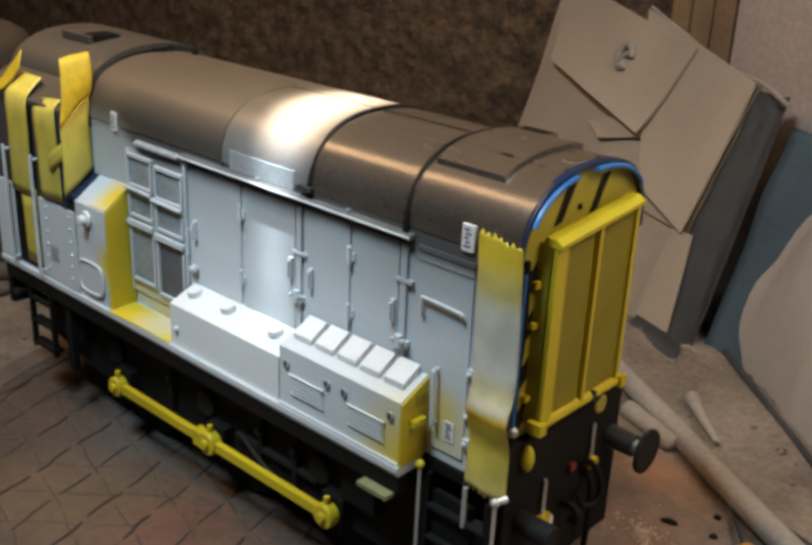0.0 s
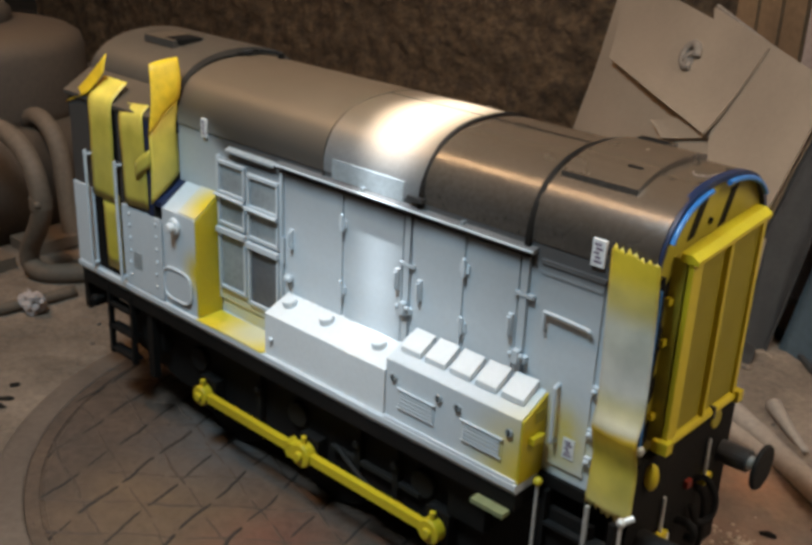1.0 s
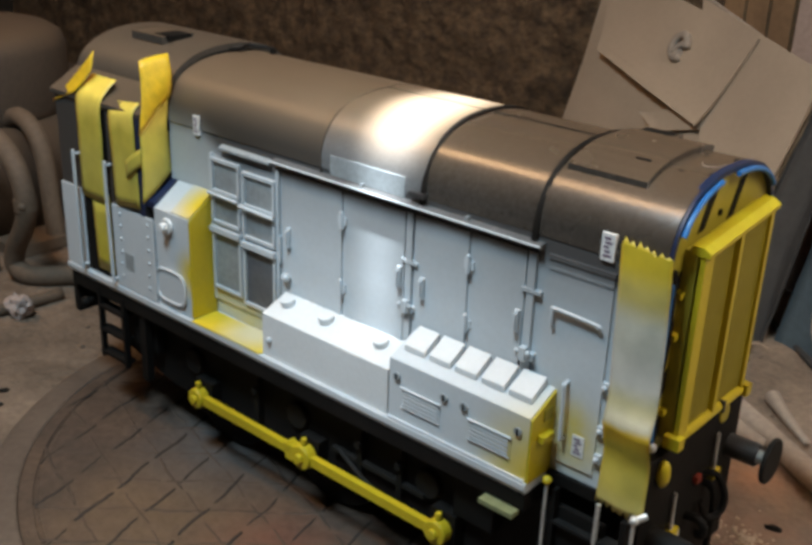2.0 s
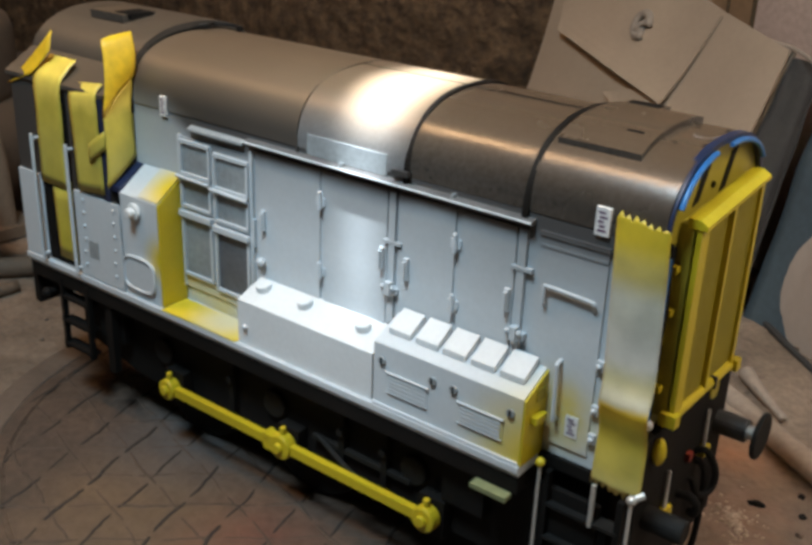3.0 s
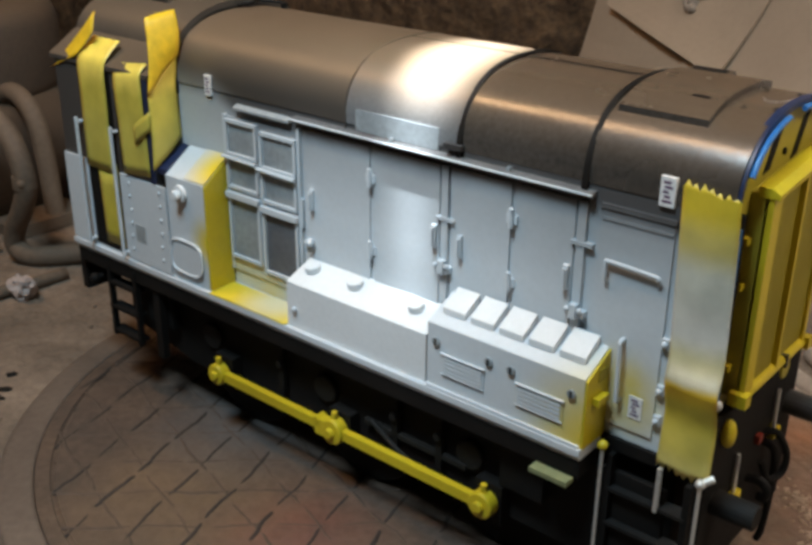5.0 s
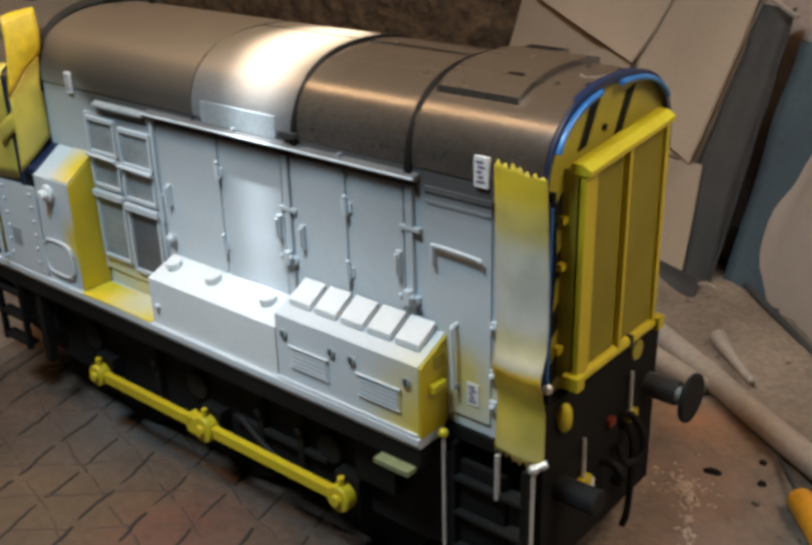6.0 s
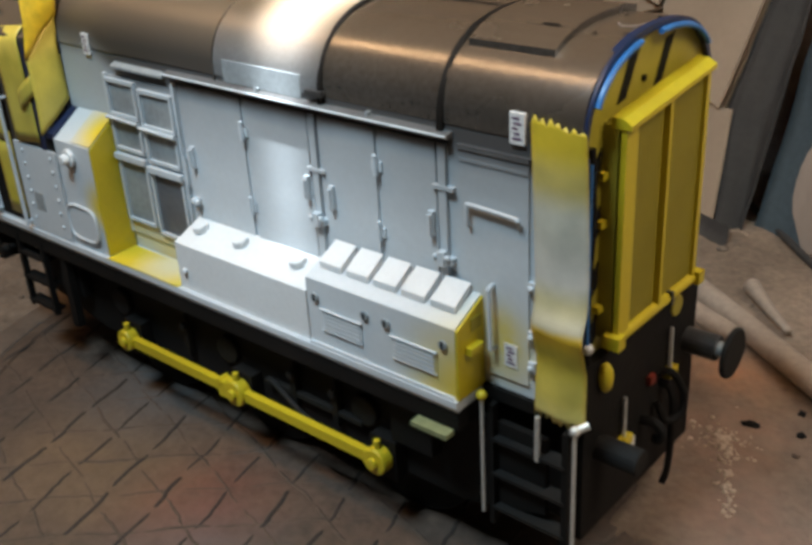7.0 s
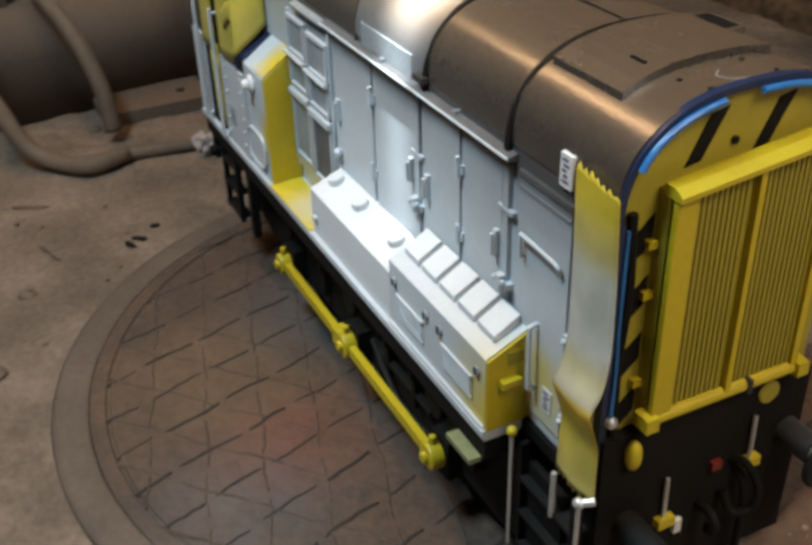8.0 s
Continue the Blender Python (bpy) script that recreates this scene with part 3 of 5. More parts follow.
roof_patch("roof_hatch", 56.0, 72.0, -17.6, 7.0, 1.15, 1.9, ROOF_S, "square roof hatch")
slot_frame = part("slot_frame", box(56.4, 64.4, 5.4, 9.4, 97.6, 100.9, 0.25), ROOF_S, loco, "raised frame of the roof slot")
part("slot", box(57.1, 63.7, 6.0, 8.8, 100.5, 101.0, 0.05), BLACK, slot_frame)
roof_patch("hatch_catch", 66.4, 69.4, -12.4, -12.0, 1.4, 0.6, RUBBER)
for x, y, z in [(x, y, on_roof(y)) for x, y in ((74.5, -10.6), (79.2, -9.4), (73.8, 0.2), (78.8, 1.6))]:
    part("pin_hole", rod((x, y, z - 0.4), (x, y, z + 0.12), 0.4, 14), BLACK, loco)
part("scratch", tube([(x, y, on_roof(y, 0.05)) for x, y in ((75.4, -5.0), (76.6, -6.4), (78.6, -5.6), (79.4, -3.2))], 0.06, 6), SCRAP, loco, "pinkish scratch in the paint")

# gutter rail along the hood's top
part("gutter_rail", prism([(FRONT - 1.7, 84.0), (FRONT - 1.7, 84.7), (FRONT, 85.1), (FRONT, 84.0)], "x", -16, 56.5, 0.15), EDGE, loco, "grey gutter rail")
part("gutter_lip", rod((-16, FRONT - 1.8, 84.5), (56.4, FRONT - 1.8, 84.5), 0.24, 8), WHITE, loco)
part("gutter_rail", prism([(FRONT - 1.4, 83.3), (FRONT - 1.4, 83.8), (FRONT, 84.4), (FRONT, 83.3)], "x", -34.5, -17, 0.15), LOUVRE, loco)

# engine-room doors with hinges and latches


def panel(name, x0, x1, z0, z1, proud, mat, parent, w=0.25, base=FRONT):
    return part(name, box(x0, x1, base - proud, base + 0.05, z0, z1, w), mat, parent)


def latch(parent, x, z, tall=4.6):
    bm = box(x - 0.55, x + 0.55, FRONT - 1.25, FRONT - 0.3, z - tall / 2, z + tall / 2, 0.25)
    box(x - 0.3, x + 0.3, FRONT - 1.9, FRONT - 1.1, z - tall / 2 + 0.3, z + tall / 2 - 0.5, 0.2, bm=bm)
    return part("latch", bm, WHITE, parent)


def hinge(parent, x, z):
    bm = rod((x, FRONT - 1.0, z - 1.6), (x, FRONT - 1.0, z + 1.6), 0.55, 8)
    box(x - 1.2, x + 1.2, FRONT - 0.85, FRONT, z - 0.9, z + 0.9, 0.2, bm=bm)
    ball((x, FRONT - 1.1, z + 1.9), 0.5, bm)
    return part("hinge", bm, WHITE, parent)


def bracket(parent, x, z):
    bm = box(x - 2.0, x + 2.0, FRONT - 1.5, FRONT, z - 0.5, z + 0.6, 0.25)
    box(x - 0.7, x + 0.7, FRONT - 2.0, FRONT, z - 0.9, z + 1.8, 0.3, bm=bm)
    ball((x + 1.3, FRONT - 1.7, z + 0.9), 0.55, bm)
    ball((x - 1.3, FRONT - 1.7, z + 0.7), 0.5, bm)
    return part("bracket", bm, WHITE, parent)


for x0, x1 in ((-13.6, 5.2), (6.3, 23.2), (26.2, 39.6), (40.8, 53.0)):
    d = panel("engine_door", x0, x1, 53.5, 82.8, 0.45, HOOD, loco)
    mid = (x0 + x1) / 2
    if x0 in (-13.6, 26.2):
        latch(d, x0 + 2.4, 67.5)
        hinge(d, x1 + 0.5, 76.0)
        hinge(d, x1 + 0.5, 60.4 if x0 < 0 else 63.5)
    else:
        latch(d, x1 - 0.9, 68.2)
for x in (24.7, 54.5):
    part("door_post", box(x - 0.8, x + 0.8, FRONT - 0.8, FRONT, 55, 83, 0.25), HOOD, loco)
    p = part("post_joint", box(x - 2.0, x + 2.4, FRONT - 1.0, FRONT, 71.8 + (3 if x > 50 else 0), 72.5 + (3 if x > 50 else 0), 0.2), HOOD, loco)
    bracket(loco, x, 62.0)
part("filler_knob", ball((-11.5, FRONT - 1.4, 57.8), 1.0, rod((-12.6, FRONT - 0.2, 57.6), (-12.6, FRONT - 1.6, 57.6), 0.7, 10)), WHITE, loco)
part("pull", box(-14.6, -13.9, FRONT - 1.0, FRONT, 60.5, 67.0, 0.2), WHITE, loco)

# nose-side door with handle, label, grab bar
side_door = panel("nose_door", 57.8, 71.4, 42.5, 82.6, 0.45, HOOD, loco)
part("door_bead", box(57.8, 71.6, FRONT - 0.7, FRONT, 82.6, 83.4, 0.25), HOOD, side_door)
part("door_bead", box(58.2, 71.2, FRONT - 0.62, FRONT, 80.6, 81.1, 0.15), HOOD, side_door)
bm = tube([(60.0, FRONT - 0.2, 69.6), (60.0, FRONT - 1.2, 70.2), (60.0, FRONT - 1.3, 73.2), (60.6, FRONT - 1.3, 73.7), (69.2, FRONT - 1.3, 73.3), (69.8, FRONT - 1.3, 72.8), (69.8, FRONT - 0.3, 71.2)], 0.35, 8, 4)
part("handle", bm, WHITE, side_door)
bm = tube([(64.4, FRONT, 59.9), (64.4, FRONT - 1.8, 59.7), (64.5, FRONT - 2.0, 58.4), (64.7, FRONT - 2.0, 49.5), (64.7, FRONT - 1.8, 48.2), (64.7, FRONT, 48.0)], 0.42, 8, 4)
part("grab_bar", bm, WHITE, loco)
for z in (61.5, 52.5, 46.5):
    part("hinge", ball((72.1, FRONT - 0.9, z), 0.55, box(71.5, 72.8, FRONT - 0.8, FRONT, z - 1.0, z + 1.0, 0.2)), WHITE, side_door)


def stencil(x, z, w, h, name="data_plate"):
    p = part(name, box(x, x + w, FRONT - 0.62, FRONT + 0.1, z, z + h, 0.05), PAPER, loco, "white data plate")
    bars = bmesh.new()
    for i in range(5):
        k = z + h * (0.14 + 0.16 * i)
        box(x + w * (0.18 + 0.1 * (i % 2)), x + w * (0.8 - 0.12 * (i % 3)), FRONT - 0.68, FRONT - 0.5, k, k + h * 0.085, 0, bm=bars)
    part("writing", bars, INK, p)
    return p


stencil(68.0, 85.4, 2.7, 5.0)
stencil(-44.6, 84.8, 2.0, 4.6)
pl = stencil(66.6, 45.2, 2.6, 4.4)

# louvred door panels beside the cab
louvre = part("louvre_panel", box(-38.6, -14.8, FRONT - 0.5, FRONT, 44.0, 81.2, 0.25), HOOD, loco)
for x0, x1 in ((-37.4, -28.2), (-26.0, -16.0)):
    for z0, z1 in ((72.4, 79.6), (64.6, 70.8), (47.4, 61.6)):
        if x0 < -30:
            dz = 0.6
        else:
            dz = -0.4
        w = part("louvre_window", box(x0, x1, FRONT - 0.75, FRONT - 0.4, z0 + dz, z1 + dz, 0.1), LOUVRE_D if (x0 > -30 and z0 < 50) else LOUVRE, louvre)
        for a, b, c, d in ((x0 - 0.5, x1 + 0.5, z1 + dz - 0.2, z1 + dz + 0.6), (x0 - 0.5, x1 + 0.5, z0 + dz - 0.6, z0 + dz + 0.1), (x0 - 0.6, x0 + 0.1, z0 + dz, z1 + dz), (x1 - 0.1, x1 + 0.6, z0 + dz, z1 + dz)):
            part("bead", box(a, b, FRONT - 1.35, FRONT - 0.4, c, d, 0.2), WHITE, w)
    part("louvre_bar", box(x0 - 0.8, x1 + 0.8, FRONT - 2.0, FRONT - 0.4, 61.9 + (0.5 if x0 < -30 else -0.5), 63.2 + (0.5 if x0 < -30 else -0.5), 0.3), WHITE, louvre)
    part("louvre_bar", rod((x0 - 1.0, FRONT - 1.9, 71.6 + (0.5 if x0 < -30 else -0.3)), (x1 + 0.8, FRONT - 1.9, 71.4 + (0.5 if x0 < -30 else -0.3)), 0.45, 8), WHITE, louvre)
part("louvre_frame", box(-38.9, -38.1, FRONT - 0.9, FRONT, 44, 81.5, 0.2), WHITE, louvre)
part("louvre_frame", box(-15.2, -14.4, FRONT - 0.9, FRONT, 52, 82.5, 0.2), WHITE, louvre)

# footplate and its edge
SIDE = -31.0
part("footplate", box(-93.5, 62, SIDE - 0.4, YC + 27, 37.6, 40.0, 0.3), WHITE, loco, "grey footplate with a dark lower edge")
part("footplate_edge", box(-93.8, 62.1, SIDE - 0.9, SIDE - 0.2, 38.6, 39.9, 0.25), WHITE, loco)
part("valance", box(-93.0, 62, SIDE - 0.2, YC + 27, 33.6, 37.5, 0.2), BLACK, loco)
part("footplate", box(62, 81.5, FRONT - 1.0, YC + 20.6, 37.6, 40.0, 0.3), BLACK, loco)
# painted yellow stretch of footplate beside the cab box
bm = sheet([[(x, y, 40.25 + 0.25 * noise.noise(Vector((x / 5, y / 5, 0)))) for x in [-38.4 + 2.4 * i for i in range(11)] + [-13.2 + 0.35 * math.sin(y * 3)]] for y in [SIDE - 0.9 + 0.9 * j for j in range(10)]], 0.3)
part("yellow_footplate", bm, oversprayed("yellow masked footplate", (0.66, 0.50, 0.03), (0.56, 0.54, 0.36), (-22, -25.5, 40), 9), loco, "footplate masked in yellow")

# fuel tank
part("fuel_tank", prism([(SIDE, 40), (SIDE, 50.6), (FRONT - 0.1, 53.8), (FRONT - 0.1, 40)], "x", -12.6, 26.3, 0.3), WHITE_TOP, loco, "pale grey fuel tank")
for x in (-9.0, 3.5, 20.0):
    part("filler_cap", rod((x, -26.3, 52.4), (x, -26.6, 53.9), 1.75, 16, w=0.2), WHITE_TOP, loco)
part("tank_stud", ball((-10.2, SIDE - 0.4, 44.6), 0.65), WHITE, loco)

# battery box with five lids, vents, screws
battery = part("battery_box", prism([(SIDE - 0.2, 39.6), (SIDE - 0.2, 53.9), (FRONT - 0.2, 57.6), (FRONT - 0.2, 39.6)], "x", 26.9, 61.8, 0.3), BAT_WHITE, loco, "grey battery box with yellow overspray at its end")
part("end_plate", prism([(SIDE - 0.1, 39.8), (SIDE - 0.1, 53.5), (FRONT - 0.3, 57.2), (FRONT - 0.3, 39.8)], "x", 61.7, 62.25, 0.15), YELLOW, battery, "yellow end plate")
part("end_handle", box(62.2, 63.6, -29.0, -25.4, 48.2, 49.6, 0.3), YELLOW, battery)
part("end_slot", box(62.2, 62.5, -27.4, -24.6, 52.0, 54.4, 0.1), YELLOW_D, battery)
for i in range(5):
    x0 = 28.6 + 6.55 * i
    pr = [(SIDE + 2.3, 55.3), (SIDE + 2.3, 56.5), (FRONT - 0.9, 59.2), (FRONT - 0.9, 57.6)]
    part("battery_lid", prism(pr, "x", x0, x0 + 5.3, 0.5, 3), WHITE_TOP, battery, "pale square lid")
for x0 in (30.6, 47.9):
    v = part("vent", box(x0, x0 + 10.0, SIDE - 0.42, SIDE, 43.9, 48.2, 0.12), BAT_WHITE, battery)
    part("vent_lip", rod((x0 - 0.2, SIDE - 0.6, 48.3), (x0 + 10.2, SIDE - 0.6, 48.3), 0.28, 8), WHITE, v)
    part("vent_lip", rod((x0, SIDE - 0.5, 43.9), (x0 + 10.0, SIDE - 0.5, 43.9), 0.16, 8), WHITE, v)
    for i in range(4):
        part("vent_slat", box(x0 + 0.5, x0 + 9.5, SIDE - 0.66, SIDE - 0.4, 44.3 + 0.9 * i, 44.85 + 0.9 * i, 0.08), WHITE, v)
for x in (29.2, 41.6, 46.6, 59.4):
    part("screw", rod((x, SIDE - 0.3, 50.4), (x, SIDE - 0.75, 50.4), 0.85, 12), LOUVRE, battery)
    part("screw_slot", box(x - 0.2, x + 0.25, SIDE - 0.85, SIDE - 0.6, 49.7, 51.1, 0.05), BLACK, battery)
part("battery_plinth", box(27.0, 61.6, SIDE - 0.7, SIDE, 39.8, 40.6, 0.15), WHITE, battery)

# cab: walls, roof, doors
C0, C1 = -93.5, -55.8
prof = [(SIDE, 40), (SIDE, 87.8), (YC - 20.6, 91.5), (YC + 20.6, 91.5), (2 * YC - SIDE, 87.8), (2 * YC - SIDE, 40)]
cab = part("cab", prism(prof, "x", C0, C1, 0.2), CABMAT, loco, "cab, light grey below and dark above")


def cab_arch(half, z0, z1, n=22):
    return arch(half, z0, z1, n, 2.2)


cr = part("cab_roof", prism(cab_arch(20.6, 90.5, 102.6), "x", C0 - 1.5, C1 + 0.4), ROOF_C, loco, "dark rounded cab roof")
cr.data.shade_smooth()
cr.data.set_sharp_from_angle(angle=radians(40))
part("roof_skirt", prism([(SIDE - 0.5, 87.6), (SIDE - 0.4, 88.6), (YC - 20.2, 93.6), (YC - 19.4, 93.6), (YC - 19.4, 90.4), (SIDE + 0.4, 87.6)], "x", C0 - 1.5, C1 + 0.4, 0.15), ROOF_C, loco, "sloping roof skirt")
part("cab_hatch", box(-82.5, -69.5, -13.5, -3.5, 101.4, 103.3, 0.3), ROOF, loco, "roof hatch")
part("hatch_opening", box(-74.5, -68.5, -12.0, -5.0, 102.2, 103.5, 0.2), BLACK, loco)
# wire and clip on the strap between cab and hood
part("strap_wire", tube([(-54.8, -4, 101.2), (-52.5, -1, 101.8), (-54.5, 2, 101.6), (-52.0, 4.5, 101.4), (-49.5, 6.5, 101.0)], 0.4, 8), RUBBER, loco)
part("strap_clip", box(-55.9, -53.6, -2.0, 1.0, 100.7, 101.7, 0.25), DARK, loco)
part("strap_bolt", rod((-47.6, 4.5, 100.2), (-47.6, 4.5, 101.6), 0.9, 10), RUBBER, loco)

# cab door in its recess, side panels, hand rails, rivets
part("rear_panel", box(C0 - 0.2, -84.6, SIDE - 0.5, SIDE, 40.4, 63.4, 0.2), WHITE, cab)
part("cab_door", box(-83.8, -70.8, SIDE - 0.12, SIDE + 0.4, 40.8, 87.0, 0.1), BLACK, cab, "dark green-black cab door behind the tape")
side_panel = part("side_panel", box(-70.2, -52.6, SIDE - 0.5, SIDE, 40.4, 62.6, 0.2), WHITE, cab)
for x in (-67.2, -55.4):
    for z in (43.5, 47.0, 50.5, 54.0, 57.5, 60.8):
        part("rivet", ball((x + 0.5 * (z > 50), SIDE - 0.5, z), 0.42, n=6), WHITE, side_panel)
part("smudge_plate", box(-65.6, -61.8, SIDE - 0.6, SIDE - 0.4, 46.0, 50.5, 0.05), LOUVRE, side_panel, "grey smudged transfer")
for x in (-84.3, -70.0):
    bm = tube([(x, SIDE, 73.0), (x, SIDE - 1.6, 73.0), (x, SIDE - 1.8, 72.0), (x, SIDE - 1.8, 43.0), (x, SIDE - 1.6, 42.0), (x, SIDE, 41.9)], 0.45, 8, 4)
    part("hand_rail", bm, WHITE, cab, "white hand rail")
part("window", box(-69.3, -58.2, SIDE - 0.15, SIDE + 0.3, 64.0, 86.5, 0.1), BLACK, cab)
part("window_frame", box(-57.8, -55.8, SIDE - 0.4, SIDE, 62.0, 88.0, 0.2), NAVY, cab)
# the strip of cab front beside the hood
part("front_window", box(C1, C1 + 0.4, SIDE + 0.8, FRONT - 1.0, 68.5, 87.5, 0.1), BLACK, cab)
part("front_sill", prism([(SIDE + 0.2, 65.6), (SIDE + 0.2, 67.0), (FRONT - 0.1, 71.4), (FRONT - 0.1, 70.0)], "x", C1, C1 + 3.6, 0.2), NAVY, cab, "dark blue sill")

# locker in front of the cab
lk = part("locker", prism([(SIDE, 40), (SIDE, 66.0), (FRONT - 0.1, 71.4), (FRONT - 0.1, 40)], "x", -52.4, -39.0, 0.35), oversprayed("locker paint", GREY, YEL, (-38, -31, 52), 6), loco, "grey locker with a sloping lid and a yellow side")
part("locker_side", prism([(SIDE + 0.1, 40.3), (SIDE + 0.1, 65.6), (FRONT - 0.3, 71.0), (FRONT - 0.3, 40.3)], "x", -39.1, -38.5, 0.15), YELLOW, lk, "yellow side")
part("locker_top", prism([(SIDE + 0.2, 66.15), (SIDE + 0.2, 66.5), (FRONT - 0.2, 71.75), (FRONT - 0.2, 71.4)], "x", -46.0, -38.8, 0.1), oversprayed("locker lid paint", GREY, YEL, (-38.5, -27, 69), 8), lk, "lid with yellow overspray")
bm = rod((-46.8, SIDE, 62.6), (-46.8, SIDE - 1.0, 62.6), 2.1, 18, w=0.3)
rod((-46.8, SIDE - 0.9, 62.6), (-46.8, SIDE - 2.6, 62.6), 1.15, 14, bm=bm, w=0.25)
part("horn_boss", bm, WHITE_TOP, lk, "round boss")


def rounded_ring(cx, cz, a, b, y, r, n=40):
    pts = []
    for i in range(n + 1):
        t = 2 * math.pi * i / n
        c, s = math.cos(t), math.sin(t)
        pts.append((cx + a * math.copysign(abs(c) ** 0.55, c), y, cz + b * math.copysign(abs(s) ** 0.55, s)))
    return tube(pts, r, 8, 1, smooth_path=False)


part("oval_cover", prism([(-46.4 + 5.4 * math.copysign(abs(math.cos(t)) ** 0.55, math.cos(t)), 46.6 + 4.0 * math.copysign(abs(math.sin(t)) ** 0.55, math.sin(t))) for t in [2 * math.pi * i / 28 for i in range(28)]], "y", SIDE - 0.5, SIDE + 0.1, 0.0), WHITE, lk)
part("oval_bead", rounded_ring(-46.4, 46.6, 5.6, 4.2, SIDE - 0.45, 0.4), WHITE, lk)

# ---- nose: end plate, radiator, shelf, cables, lamp irons
NX = 80.0
end = arch(HW - 0.3, 86.2, 100.2)
part("end_plate", prism([(FRONT + 0.3, 40)] + end + [(YC + HW - 0.3, 40)], "x", NX - 0.8, NX), YELLOW_D, loco, "yellow nose end plate")
rim_o, rim_i = arch(HW + 0.3, 84.0, 100.8, 72), arch(HW - 0.6, 84.0, 99.8, 72)
ne = part("nose_edge", prism(rim_o + rim_i[::-1], "x", NX - 0.4, NX + 1.0), NAVY, loco, "dark blue edge of the nose arch")
ne.data.shade_smooth()
ne.data.set_sharp_from_angle(angle=radians(50))
part("nose_corner", box(NX - 0.5, NX + 1.2, FRONT - 0.2, FRONT + 0.9, 40, 85, 0.2), NAVY, loco)
arc = arch(HW - 1.0, 86.0, 99.5, 40)
part("blue_pipe", tube([(NX + 1.5, y, z) for y, z in arc[5:18]], 0.5, 10, 4), BLUE, loco, "glossy blue pipe round the nose arch")
part("blue_pipe", tube([(NX + 1.5, y, z) for y, z in arc[20:34]], 0.5, 10, 4), BLUE, loco)
part("blue_pipe", tube([(NX + 1.3, FRONT + 1.2, 84), (NX + 1.4, FRONT + 1.1, 70), (NX + 1.2, FRONT + 1.5, 62), (NX + 1.5, FRONT + 1.2, 53)], 0.32, 8), BLUE, loco)
part("dark_pipe", tube([(NX + 0.6, FRONT + 2.2, 86), (NX + 0.9, FRONT + 2.6, 74), (NX + 0.6, FRONT + 2.2, 62), (NX + 0.8, FRONT + 2.4, 47)], 0.75, 8), BLACK, loco)
part("pipe_clip", ball((NX + 1.6, FRONT + 1.3, 52.5), 1.0), BRIGHT, loco)
part("arch_hole", rod((NX - 0.2, -5.0, 92.6), (NX + 0.4, -5.0, 92.6), 0.6, 12), BLACK, loco)
for z in (47, 56.5, 66, 75.5):
    part("warning_stripe", prism([(-22.4, z), (-22.4, z + 4.4), (-16.9, z + 9.4), (-16.9, z + 5.0)], "x", NX - 0.1, NX + 0.15), BLACK, loco, "black diagonal warning stripe")
for y in (-13.0, -1.6):
    part("warning_stripe", prism([(y, 90.4), (y + 3.4, 97.2), (y + 6.4, 97.8), (y + 2.6, 90.8)], "x", NX - 0.1, NX + 0.15), BLACK, loco, "black diagonal warning stripe")
R0, R1 = -16.6, 11.0


def rad_top(y):
    """The radiator's top rises a little towards the far side."""
    return 88.6 + (y - R0) * 0.10


def rib(x0, x1, y0, y1, z0, w):
    return prism([(y0, z0), (y0, rad_top(y0)), (y1, rad_top(y1)), (y1, z0)], "x", x0, x1, w)


rad = part("radiator", rib(NX, 83.0, R0, R1, 52.0, 0.3), YELLOW_D, loco, "yellow ribbed radiator")
part("radiator_frame", rib(82.6, 84.0, R0, R0 + 3.4, 52.2, 0.25), YELLOW, rad)
part("radiator_frame", rib(82.6, 84.0, R1 - 1.2, R1, 52.2, 0.25), YELLOW, rad)
part("middle_rib", rib(82.9, 84.2, -3.2, -2.2, 52.6, 0.25), YELLOW, rad)
y = R0 + 3.7
while y < R1 - 1.7:
    if not -3.8 < y < -2.1:
        part("grille_slat", rib(82.9, 83.35, y, y + 0.55, 52.6, 0.12), YELLOW_D, rad)
    y += 0.92
bm = prism([(81.4, -0.4), (84.9, -0.4), (84.9, 0.4), (83.4, 1.3), (81.4, 1.3)], "y", R0 - 0.3, R1 - 0.2, 0.25)
for v in bm.verts:
    v.co.z += rad_top(v.co.y)
part("radiator_shelf", bm, YELLOW, rad, "sloping yellow shelf")
part("radiator_foot", rod((83.2, R0 - 1.2, 52.2), (83.2, R1 + 1.6, 52.2), 1.15, 12), YELLOW, rad, "yellow tube along the bottom")
for y in (R0 - 0.3, R1 + 0.8):
    part("foot_boss", box(81.8, 85.0, y - 1.1, y + 1.1, 51.0, 53.4, 0.8), YELLOW, rad)
part("foot_clip", box(82.0, 84.6, 1.2, 2.0, 51.0, 53.5, 0.2), DARK, rad)
for z in (57, 72, 80):
    part("edge_clip", box(NX, NX + 1.2, R0 - 1.6, R0 - 0.1, z, z + 1.2, 0.3), YELLOW, loco)
lampy = part("lamp_iron", ball((83.0, -18.2, 45.8), 1.9, squash=(0.7, 0.7, 1.5)), YELLOW, loco, "yellow lamp bracket")
part("lamp_iron", rod((80.6, 8.6, 47.0), (82.4, 8.6, 47.0), 2.1, 16, w=0.3), YELLOW_D, loco)

